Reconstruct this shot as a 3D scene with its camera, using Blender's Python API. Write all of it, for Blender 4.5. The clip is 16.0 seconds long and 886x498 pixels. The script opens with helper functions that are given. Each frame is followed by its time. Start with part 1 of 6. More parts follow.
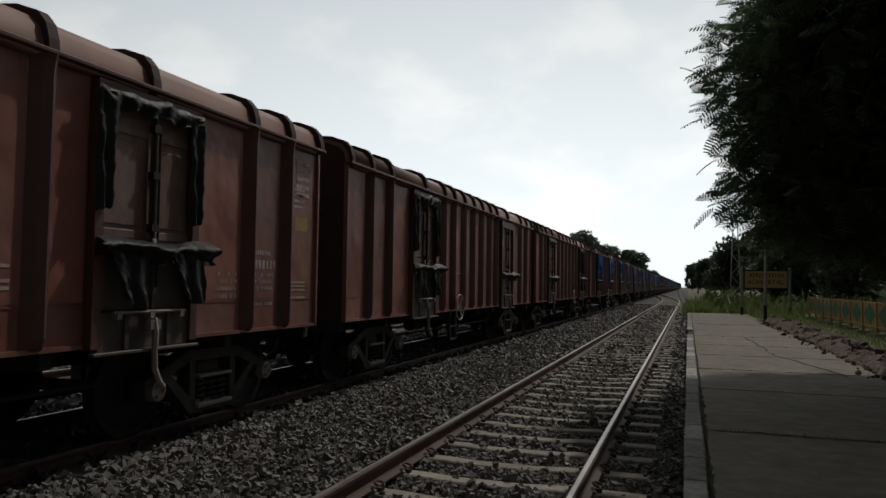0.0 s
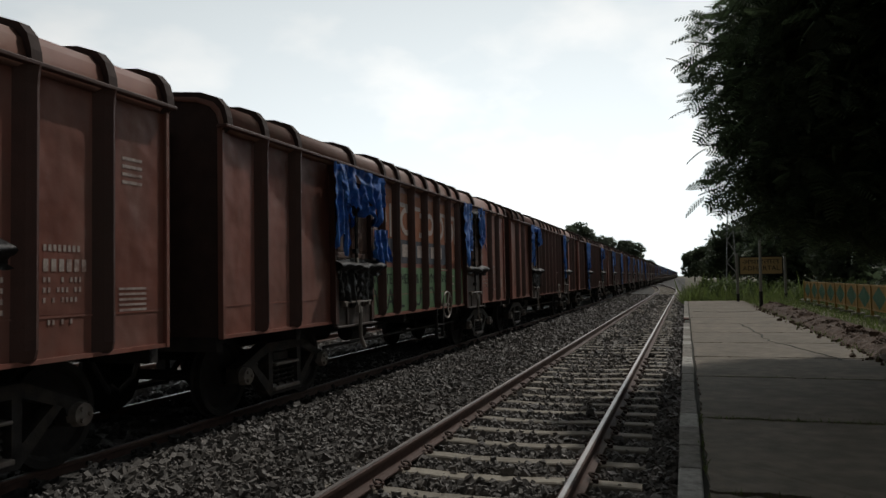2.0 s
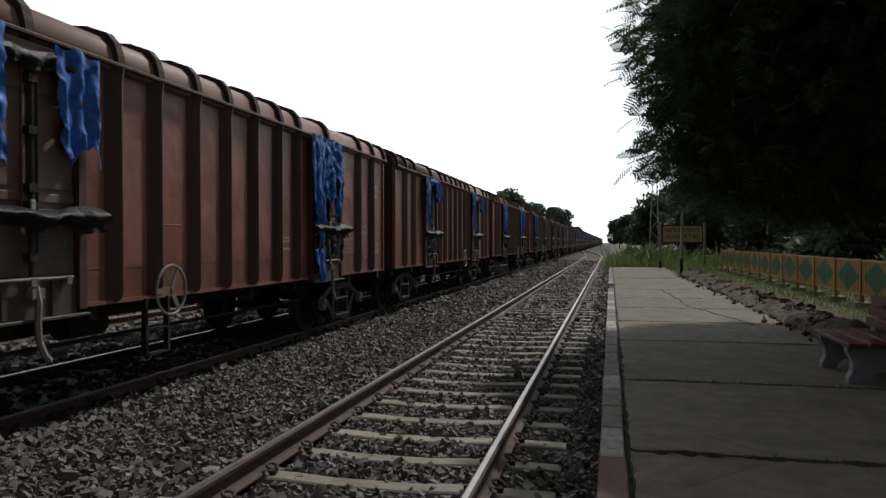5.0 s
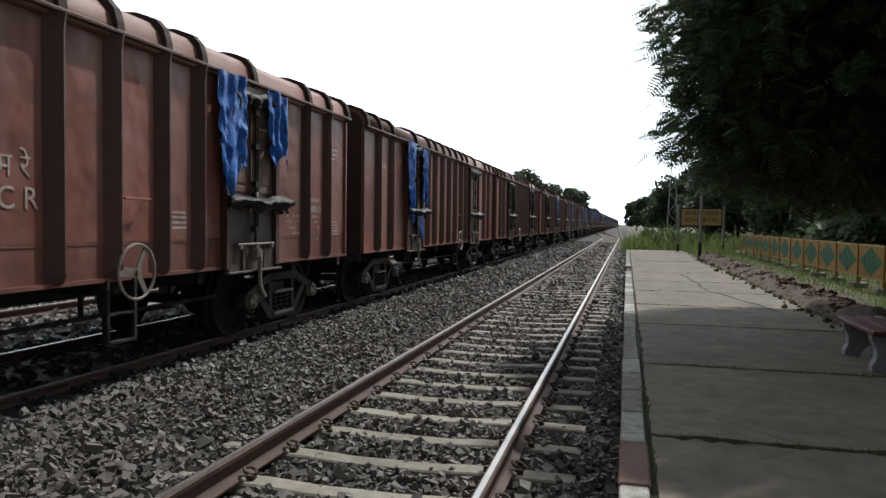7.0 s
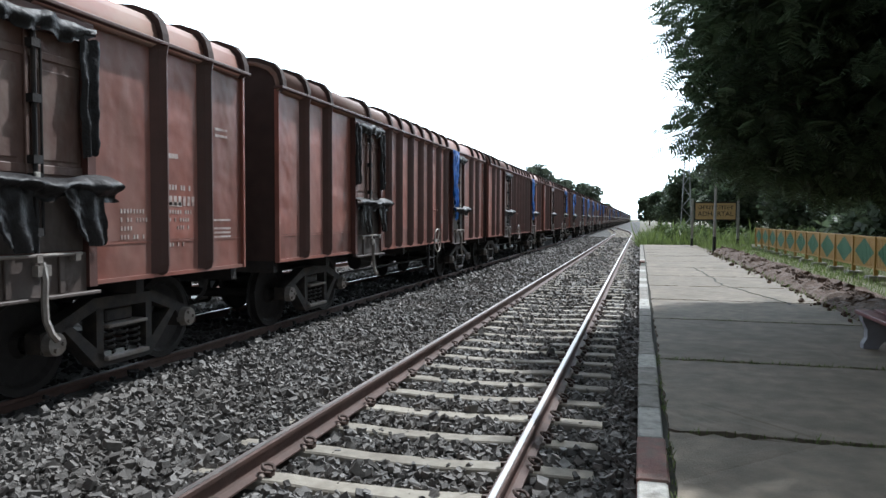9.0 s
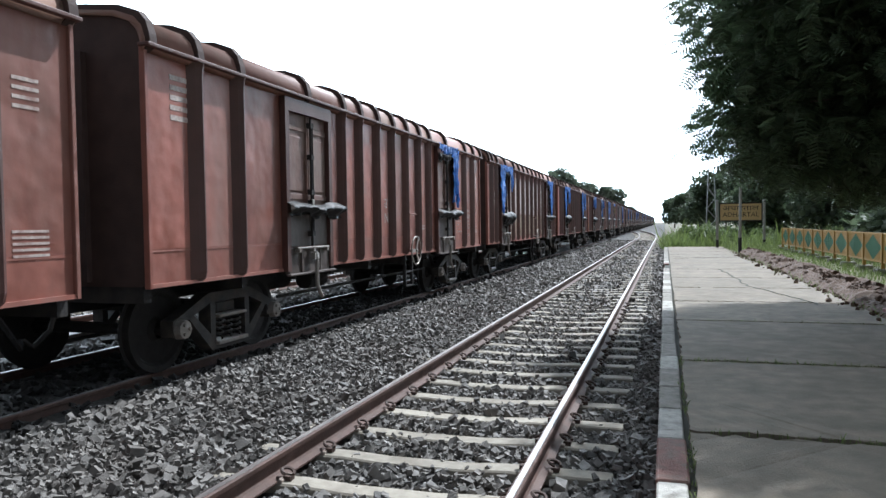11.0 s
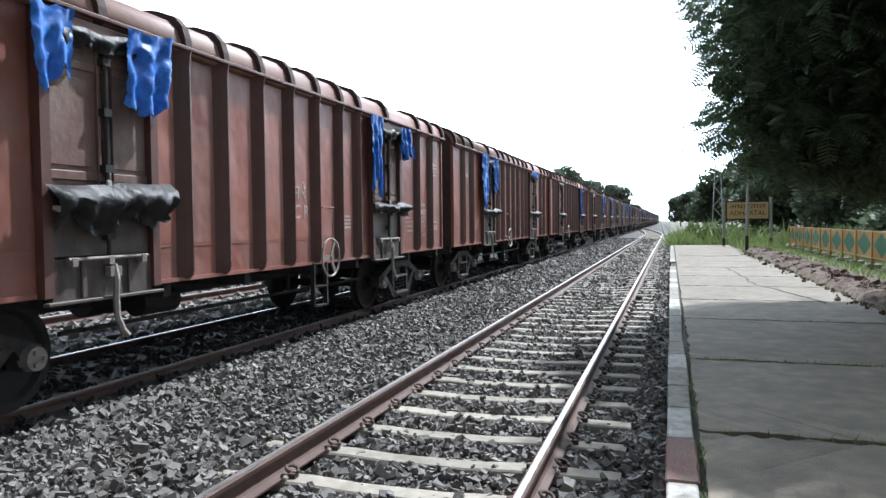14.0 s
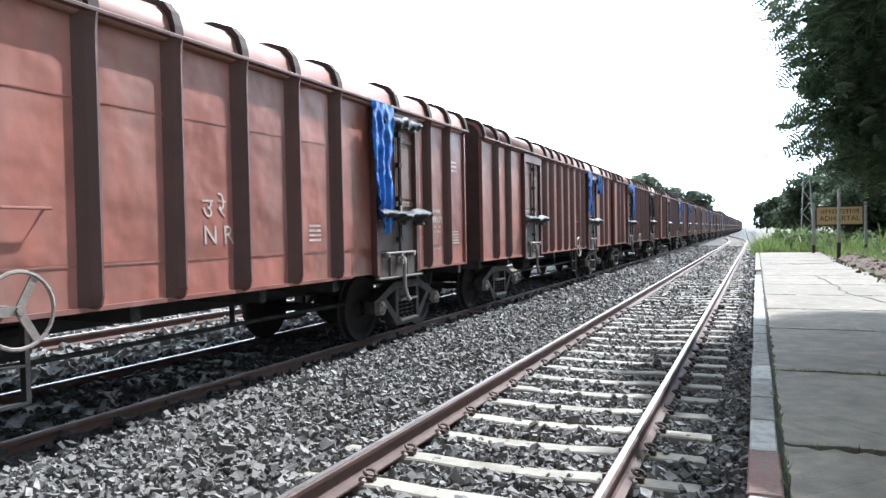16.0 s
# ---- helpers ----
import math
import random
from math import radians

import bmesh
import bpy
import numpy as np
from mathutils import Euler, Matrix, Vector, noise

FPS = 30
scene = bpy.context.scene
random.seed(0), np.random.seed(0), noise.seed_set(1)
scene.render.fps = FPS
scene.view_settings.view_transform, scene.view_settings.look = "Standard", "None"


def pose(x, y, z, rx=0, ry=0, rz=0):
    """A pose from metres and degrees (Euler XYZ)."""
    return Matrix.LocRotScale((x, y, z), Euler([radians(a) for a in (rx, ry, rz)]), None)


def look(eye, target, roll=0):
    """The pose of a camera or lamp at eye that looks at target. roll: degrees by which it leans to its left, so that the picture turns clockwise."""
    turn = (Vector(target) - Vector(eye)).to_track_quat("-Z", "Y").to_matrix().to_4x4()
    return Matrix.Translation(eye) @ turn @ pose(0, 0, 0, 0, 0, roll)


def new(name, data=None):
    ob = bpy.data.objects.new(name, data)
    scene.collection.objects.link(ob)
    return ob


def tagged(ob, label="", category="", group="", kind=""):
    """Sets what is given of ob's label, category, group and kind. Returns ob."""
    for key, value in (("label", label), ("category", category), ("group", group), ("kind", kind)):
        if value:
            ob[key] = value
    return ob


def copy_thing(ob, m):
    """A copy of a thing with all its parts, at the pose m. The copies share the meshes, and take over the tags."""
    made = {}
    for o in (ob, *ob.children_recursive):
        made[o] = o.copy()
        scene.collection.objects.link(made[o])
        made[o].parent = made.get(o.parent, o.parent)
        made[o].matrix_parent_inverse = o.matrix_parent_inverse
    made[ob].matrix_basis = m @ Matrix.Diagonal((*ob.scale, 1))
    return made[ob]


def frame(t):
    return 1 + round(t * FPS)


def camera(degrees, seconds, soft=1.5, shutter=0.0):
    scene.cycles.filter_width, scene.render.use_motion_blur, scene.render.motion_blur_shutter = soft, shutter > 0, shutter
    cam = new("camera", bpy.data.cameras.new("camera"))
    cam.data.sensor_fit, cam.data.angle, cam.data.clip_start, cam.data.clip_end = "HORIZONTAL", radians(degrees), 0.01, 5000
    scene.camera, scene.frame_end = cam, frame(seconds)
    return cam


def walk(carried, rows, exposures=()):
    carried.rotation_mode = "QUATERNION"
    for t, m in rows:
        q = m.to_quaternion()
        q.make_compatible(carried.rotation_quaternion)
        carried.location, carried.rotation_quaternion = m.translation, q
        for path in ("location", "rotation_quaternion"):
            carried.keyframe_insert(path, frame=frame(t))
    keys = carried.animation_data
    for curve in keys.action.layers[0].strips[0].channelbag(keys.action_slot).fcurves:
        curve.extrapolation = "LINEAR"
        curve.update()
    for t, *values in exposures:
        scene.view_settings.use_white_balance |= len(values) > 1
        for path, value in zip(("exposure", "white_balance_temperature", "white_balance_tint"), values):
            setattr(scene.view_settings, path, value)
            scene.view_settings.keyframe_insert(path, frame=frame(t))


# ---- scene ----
cam = camera(63.0, 16.0)
EXPOSURES = ((0.0, -2.1, 6620, 10), (2.0, -1.92, 6620, 10), (3.0, -1.72, 6600, 10), (4.2, -1.5, 6480, 10), (6.5, -0.95, 6300, 9), (7.2, -0.52, 6200, 9), (7.8, -0.15, 6050, 9), (9.0, 0.03, 5750, 8), (12.0, 0.5, 5650, 8), (14.5, 0.6, 5650, 8), (16.0, 1.05, 5600, 8))
SUN_STRENGTH, SKY_STRENGTH, CLOUD = 5.0, 0.075, 41.0
# seconds, and how far along the line the middle of the second wagon is
TRAIN_WAY = ((0.0, 2.15), (0.5, -6.1), (1.0, -14.3), (1.5, -21.7), (2.0, -29.7), (2.5, -37.3), (3.0, -45.3), (3.5, -53.6), (4.0, -61.9), (4.5, -70.0), (5.0, -78.1), (5.5, -86.2), (6.0, -94.3), (6.5, -102.3), (7.0, -110.3), (7.5, -118.5),
             (8.0, -126.7), (8.5, -134.9), (9.0, -143.1), (9.5, -151.1), (10.0, -159.1), (10.5, -167.1), (11.0, -175.1), (11.5, -183.0), (12.0, -190.6), (12.5, -198.6), (13.0, -206.2), (13.5, -214.1), (14.0, -222.5), (14.5, -230.9), (15.0, -239.2), (15.5, -247.2), (16.0, -254.5))

PATH = [
    (0, (1.71, -0.079, 1.574), (1.068, 1.812, 1.669), 0.8),
    (0.5, (1.735, -0.100, 1.577), (1.046, 1.775, 1.692), -0.5),
    (1, (1.755, -0.113, 1.58), (1.068, 1.762, 1.69), -1.2),
    (1.5, (1.776, -0.115, 1.586), (1.112, 1.769, 1.694), -1.4),
    (2, (1.776, -0.112, 1.588), (1.143, 1.783, 1.673), -1.1),
    (2.5, (1.78, -0.108, 1.589), (1.137, 1.784, 1.664), -1.4),
    (3, (1.758, -0.099, 1.587), (1.088, 1.784, 1.641), -0.6),
    (3.5, (1.744, -0.096, 1.583), (1.117, 1.803, 1.637), -0.1),
    (4, (1.758, -0.096, 1.58), (1.15, 1.808, 1.637), -0.6),
    (4.2, (1.761, -0.095, 1.58), (1.195, 1.823, 1.62), -0.4),
    (6.3, (1.71, -0.063, 1.593), (1.298, 1.893, 1.542), -0.2),
    (6.5, (1.703, -0.062, 1.594), (1.267, 1.889, 1.536), 0.0),
    (7, (1.687, -0.065, 1.593), (1.195, 1.872, 1.518), 0.7),
    (7.5, (1.68, -0.063, 1.594), (1.185, 1.872, 1.504), 0.5),
    (8, (1.671, -0.061, 1.593), (1.176, 1.875, 1.515), 0.7),
    (8.5, (1.67, -0.061, 1.593), (1.165, 1.872, 1.517), 0.3),
    (9, (1.666, -0.065, 1.592), (1.141, 1.863, 1.507), 0.2),
    (9.2, (1.666, -0.065, 1.591), (1.109, 1.853, 1.506), 0.1),
    (11.5, (1.737, -0.056, 1.561), (1.151, 1.855, 1.495), -0.9),
    (12, (1.735, -0.048, 1.558), (1.153, 1.864, 1.489), -1.0),
    (12.5, (1.729, -0.038, 1.556), (1.133, 1.870, 1.475), -1.3),
    (13, (1.722, -0.024, 1.556), (1.104, 1.877, 1.489), -0.8),
    (13.5, (1.71, -0.011, 1.555), (1.113, 1.897, 1.494), -0.6),
    (14, (1.696, -0.002, 1.554), (1.095, 1.904, 1.48), -0.6),
    (14.5, (1.682, 0.001, 1.555), (1.078, 1.905, 1.47), -0.2),
    (15, (1.693, -0.012, 1.555), (1.062, 1.885, 1.472), -0.7),
    (15.5, (1.707, -0.037, 1.552), (0.98, 1.825, 1.496), -0.3),
    (16, (1.731, -0.062, 1.554), (0.935, 1.772, 1.508), -1.1),
]
walk(cam, [(t, look(eye, target, roll)) for t, eye, target, roll in PATH],
     exposures=EXPOSURES)

# ---- daylight: a high sun ahead, over the platform side ----
SUN = Vector((0.84, 2.1, 2.95)).normalized()
world = bpy.data.worlds.new("sky")
scene.world = world
world.use_nodes = True
wn, wl = world.node_tree.nodes, world.node_tree.links
wn.clear()
sky = wn.new("ShaderNodeTexSky")
sky.sky_type, sky.sun_disc = "NISHITA", False
sky.sun_elevation = math.asin(SUN.z)
sky.sun_rotation = math.atan2(SUN.x, SUN.y)
sky.dust_density, sky.air_density, sky.ozone_density = 3.0, 1.2, 1.0
bg = wn.new("ShaderNodeBackground")
bg.inputs["Strength"].default_value = SKY_STRENGTH
coord = wn.new("ShaderNodeTexCoord")
squash = wn.new("ShaderNodeMapping")
squash.inputs["Scale"].default_value = (1.6, 1.6, 3.2)
puffs = wn.new("ShaderNodeTexNoise")
puffs.inputs["Scale"].default_value, puffs.inputs["Detail"].default_value = 2.6, 9
puffs.inputs["Roughness"].default_value = 0.52
ramp = wn.new("ShaderNodeValToRGB")
ramp.color_ramp.elements[0].position, ramp.color_ramp.elements[1].position = 0.47, 0.68
ramp.color_ramp.elements[1].color = (0.62, 0.62, 0.62, 1)
mixc = wn.new("ShaderNodeMix")
mixc.data_type = "RGBA"
mixc.inputs["B"].default_value = (CLOUD, CLOUD * 0.99, CLOUD * 0.97, 1)
veil = wn.new("ShaderNodeMix")
veil.data_type = "RGBA"
veil.inputs["Factor"].default_value = 0.80
veil.inputs["B"].default_value = (CLOUD * 0.86, CLOUD * 0.94, CLOUD * 0.98, 1)


def sky_math(op, a, b):
    node = wn.new("ShaderNodeMath")
    node.operation = op
    for socket, value in zip(node.inputs, (a, b)):
        if isinstance(value, (int, float)):
            socket.default_value = value
        else:
            wl.new(value, socket)
    return node.outputs["Value"]


# sky brightened low down along the view, dimmed behind and overhead for darker shade
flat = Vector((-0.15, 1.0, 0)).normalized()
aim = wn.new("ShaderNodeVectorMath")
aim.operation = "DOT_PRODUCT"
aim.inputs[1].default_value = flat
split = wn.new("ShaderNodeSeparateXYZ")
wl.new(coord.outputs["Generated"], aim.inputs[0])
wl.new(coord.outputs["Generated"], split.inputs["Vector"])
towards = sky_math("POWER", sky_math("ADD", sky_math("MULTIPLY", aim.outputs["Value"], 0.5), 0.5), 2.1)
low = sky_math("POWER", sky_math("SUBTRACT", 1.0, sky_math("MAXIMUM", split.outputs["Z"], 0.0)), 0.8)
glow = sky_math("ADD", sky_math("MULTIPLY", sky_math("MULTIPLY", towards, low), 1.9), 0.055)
out = wn.new("ShaderNodeOutputWorld")
wl.new(coord.outputs["Generated"], squash.inputs["Vector"])
wl.new(squash.outputs["Vector"], puffs.inputs["Vector"])
wl.new(puffs.outputs["Fac"], ramp.inputs["Fac"])
wl.new(sky.outputs["Color"], veil.inputs["A"])
wl.new(ramp.outputs["Color"], mixc.inputs["Factor"])
wl.new(veil.outputs["Result"], mixc.inputs["A"])
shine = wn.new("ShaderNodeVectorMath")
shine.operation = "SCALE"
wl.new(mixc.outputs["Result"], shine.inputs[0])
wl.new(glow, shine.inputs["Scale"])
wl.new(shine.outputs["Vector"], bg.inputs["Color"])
wl.new(bg.outputs["Background"], out.inputs["Surface"])

sun = new("sun", bpy.data.lights.new("sun", "SUN"))
sun.data.energy, sun.data.angle, sun.data.color = SUN_STRENGTH, radians(0.6), (1.0, 0.965, 0.91)
sun.matrix_world = look((20, 30, 60), Vector((20, 30, 60)) - SUN)


# ---- materials ----
def material(name, base, rough=0.8, metal=0.0, vary=0.25, grain=6.0, stain=None, stain_amount=0.5,
             stain_scale=0.8, bump=0.2, bump_scale=60.0, per_object=0.0, per_island=0.0, streak=0.0, gloss=0.5, dent=0.0):
    """A surface with grain and stains in metres, fine relief, and a shift of tone from piece to piece."""
    m = bpy.data.materials.new(name)
    m.use_nodes = True
    n, l = m.node_tree.nodes, m.node_tree.links
    b = n["Principled BSDF"]
    b.inputs["Metallic"].default_value = metal
    b.inputs["Specular IOR Level"].default_value = gloss
    tc = n.new("ShaderNodeTexCoord")
    place = tc.outputs["Object"]
    if per_object:
        who = n.new("ShaderNodeObjectInfo")
        far_off = n.new("ShaderNodeVectorMath")
        far_off.operation = "MULTIPLY_ADD"
        wl_scale = n.new("ShaderNodeVectorMath")
        wl_scale.operation = "SCALE"
        wl_scale.inputs[0].default_value = (37.0, 61.0, 23.0)
        l.new(who.outputs["Random"], wl_scale.inputs["Scale"])
        far_off.inputs[1].default_value = (1, 1, 1)
        l.new(place, far_off.inputs[0])
        l.new(wl_scale.outputs["Vector"], far_off.inputs[2])
        place = far_off.outputs["Vector"]
    fine = n.new("ShaderNodeTexNoise")
    fine.inputs["Scale"].default_value, fine.inputs["Detail"].default_value = grain, 6
    l.new(place, fine.inputs["Vector"])
    hsv = n.new("ShaderNodeHueSaturation")
    hsv.inputs["Color"].default_value = (*base, 1)
    span = n.new("ShaderNodeMapRange")
    span.inputs["From Min"].default_value, span.inputs["From Max"].default_value = 0.3, 0.7
    span.inputs["To Min"].default_value, span.inputs["To Max"].default_value = 1 - vary, 1 + vary
    l.new(fine.outputs["Fac"], span.inputs["Value"])
    value = span.outputs["Result"]
    for amount, kind, socket in ((per_object, "ShaderNodeObjectInfo", "Random"), (per_island, "ShaderNodeNewGeometry", "Random Per Island")):
        if amount:
            src = n.new(kind)
            rng = n.new("ShaderNodeMapRange")
            rng.inputs["To Min"].default_value, rng.inputs["To Max"].default_value = 1 - amount, 1 + amount
            l.new(src.outputs[socket], rng.inputs["Value"])
            mul = n.new("ShaderNodeMath")
            mul.operation = "MULTIPLY"
            l.new(value, mul.inputs[0])
            l.new(rng.outputs["Result"], mul.inputs[1])
            value = mul.outputs["Value"]
    l.new(value, hsv.inputs["Value"])
    colour = hsv.outputs["Color"]
    big = n.new("ShaderNodeTexNoise")
    big.inputs["Scale"].default_value, big.inputs["Detail"].default_value = stain_scale, 8
    big.inputs["Roughness"].default_value = 0.65
    if streak:
        mp = n.new("ShaderNodeMapping")
        mp.inputs["Scale"].default_value = (1, 1, streak)
        l.new(place, mp.inputs["Vector"])
        l.new(mp.outputs["Vector"], big.inputs["Vector"])
    else:
        l.new(place, big.inputs["Vector"])
    if stain:
        r = n.new("ShaderNodeMapRange")
        r.inputs["From Min"].default_value, r.inputs["From Max"].default_value = 0.45, 0.72
        r.inputs["To Max"].default_value = stain_amount
        l.new(big.outputs["Fac"], r.inputs["Value"])
        mx = n.new("ShaderNodeMix")
        mx.data_type = "RGBA"
        mx.inputs["B"].default_value = (*stain, 1)
        l.new(r.outputs["Result"], mx.inputs["Factor"])
        l.new(colour, mx.inputs["A"])
        colour = mx.outputs["Result"]
    l.new(colour, b.inputs["Base Color"])
    rr = n.new("ShaderNodeMapRange")
    rr.inputs["To Min"].default_value, rr.inputs["To Max"].default_value = max(0.05, rough - 0.15), min(1, rough + 0.15)
    l.new(big.outputs["Fac"], rr.inputs["Value"])
    l.new(rr.outputs["Result"], b.inputs["Roughness"])
    if bump:
        rel = n.new("ShaderNodeTexNoise")
        rel.inputs["Scale"].default_value, rel.inputs["Detail"].default_value = bump_scale, 5
        l.new(place, rel.inputs["Vector"])
        bp = n.new("ShaderNodeBump")
        bp.inputs["Strength"].default_value, bp.inputs["Distance"].default_value = bump, 0.02
        l.new(rel.outputs["Fac"], bp.inputs["Height"])
        if dent:
            buckle = n.new("ShaderNodeTexNoise")
            buckle.inputs["Scale"].default_value, buckle.inputs["Detail"].default_value = 1.9, 2
            l.new(place, buckle.inputs["Vector"])
            wide = n.new("ShaderNodeBump")
            wide.inputs["Strength"].default_value, wide.inputs["Distance"].default_value = dent, 0.10
            l.new(buckle.outputs["Fac"], wide.inputs["Height"])
            l.new(wide.outputs["Normal"], bp.inputs["Normal"])
        l.new(bp.outputs["Normal"], b.inputs["Normal"])
    return m


def leafy(name, base, vary=0.45, through_light=0.25):
    """Foliage: each leaf its own green, some light coming through."""
    m = bpy.data.materials.new(name)
    m.use_nodes = True
    n, l = m.node_tree.nodes, m.node_tree.links
    b = n["Principled BSDF"]
    b.inputs["Roughness"].default_value = 0.6
    geo = n.new("ShaderNodeNewGeometry")
    rng = n.new("ShaderNodeMapRange")
    rng.inputs["To Min"].default_value, rng.inputs["To Max"].default_value = 1 - vary, 1 + vary
    hsv = n.new("ShaderNodeHueSaturation")
    hsv.inputs["Color"].default_value = (*base, 1)
    l.new(geo.outputs["Random Per Island"], rng.inputs["Value"])
    l.new(rng.outputs["Result"], hsv.inputs["Value"])
    l.new(hsv.outputs["Color"], b.inputs["Base Color"])
    tr = n.new("ShaderNodeBsdfTranslucent")
    l.new(hsv.outputs["Color"], tr.inputs["Color"])
    mx = n.new("ShaderNodeMixShader")
    mx.inputs["Fac"].default_value = through_light
    l.new(b.outputs["BSDF"], mx.inputs[1])
    l.new(tr.outputs["BSDF"], mx.inputs[2])
    l.new(mx.outputs["Shader"], n["Material Output"].inputs["Surface"])
    return m


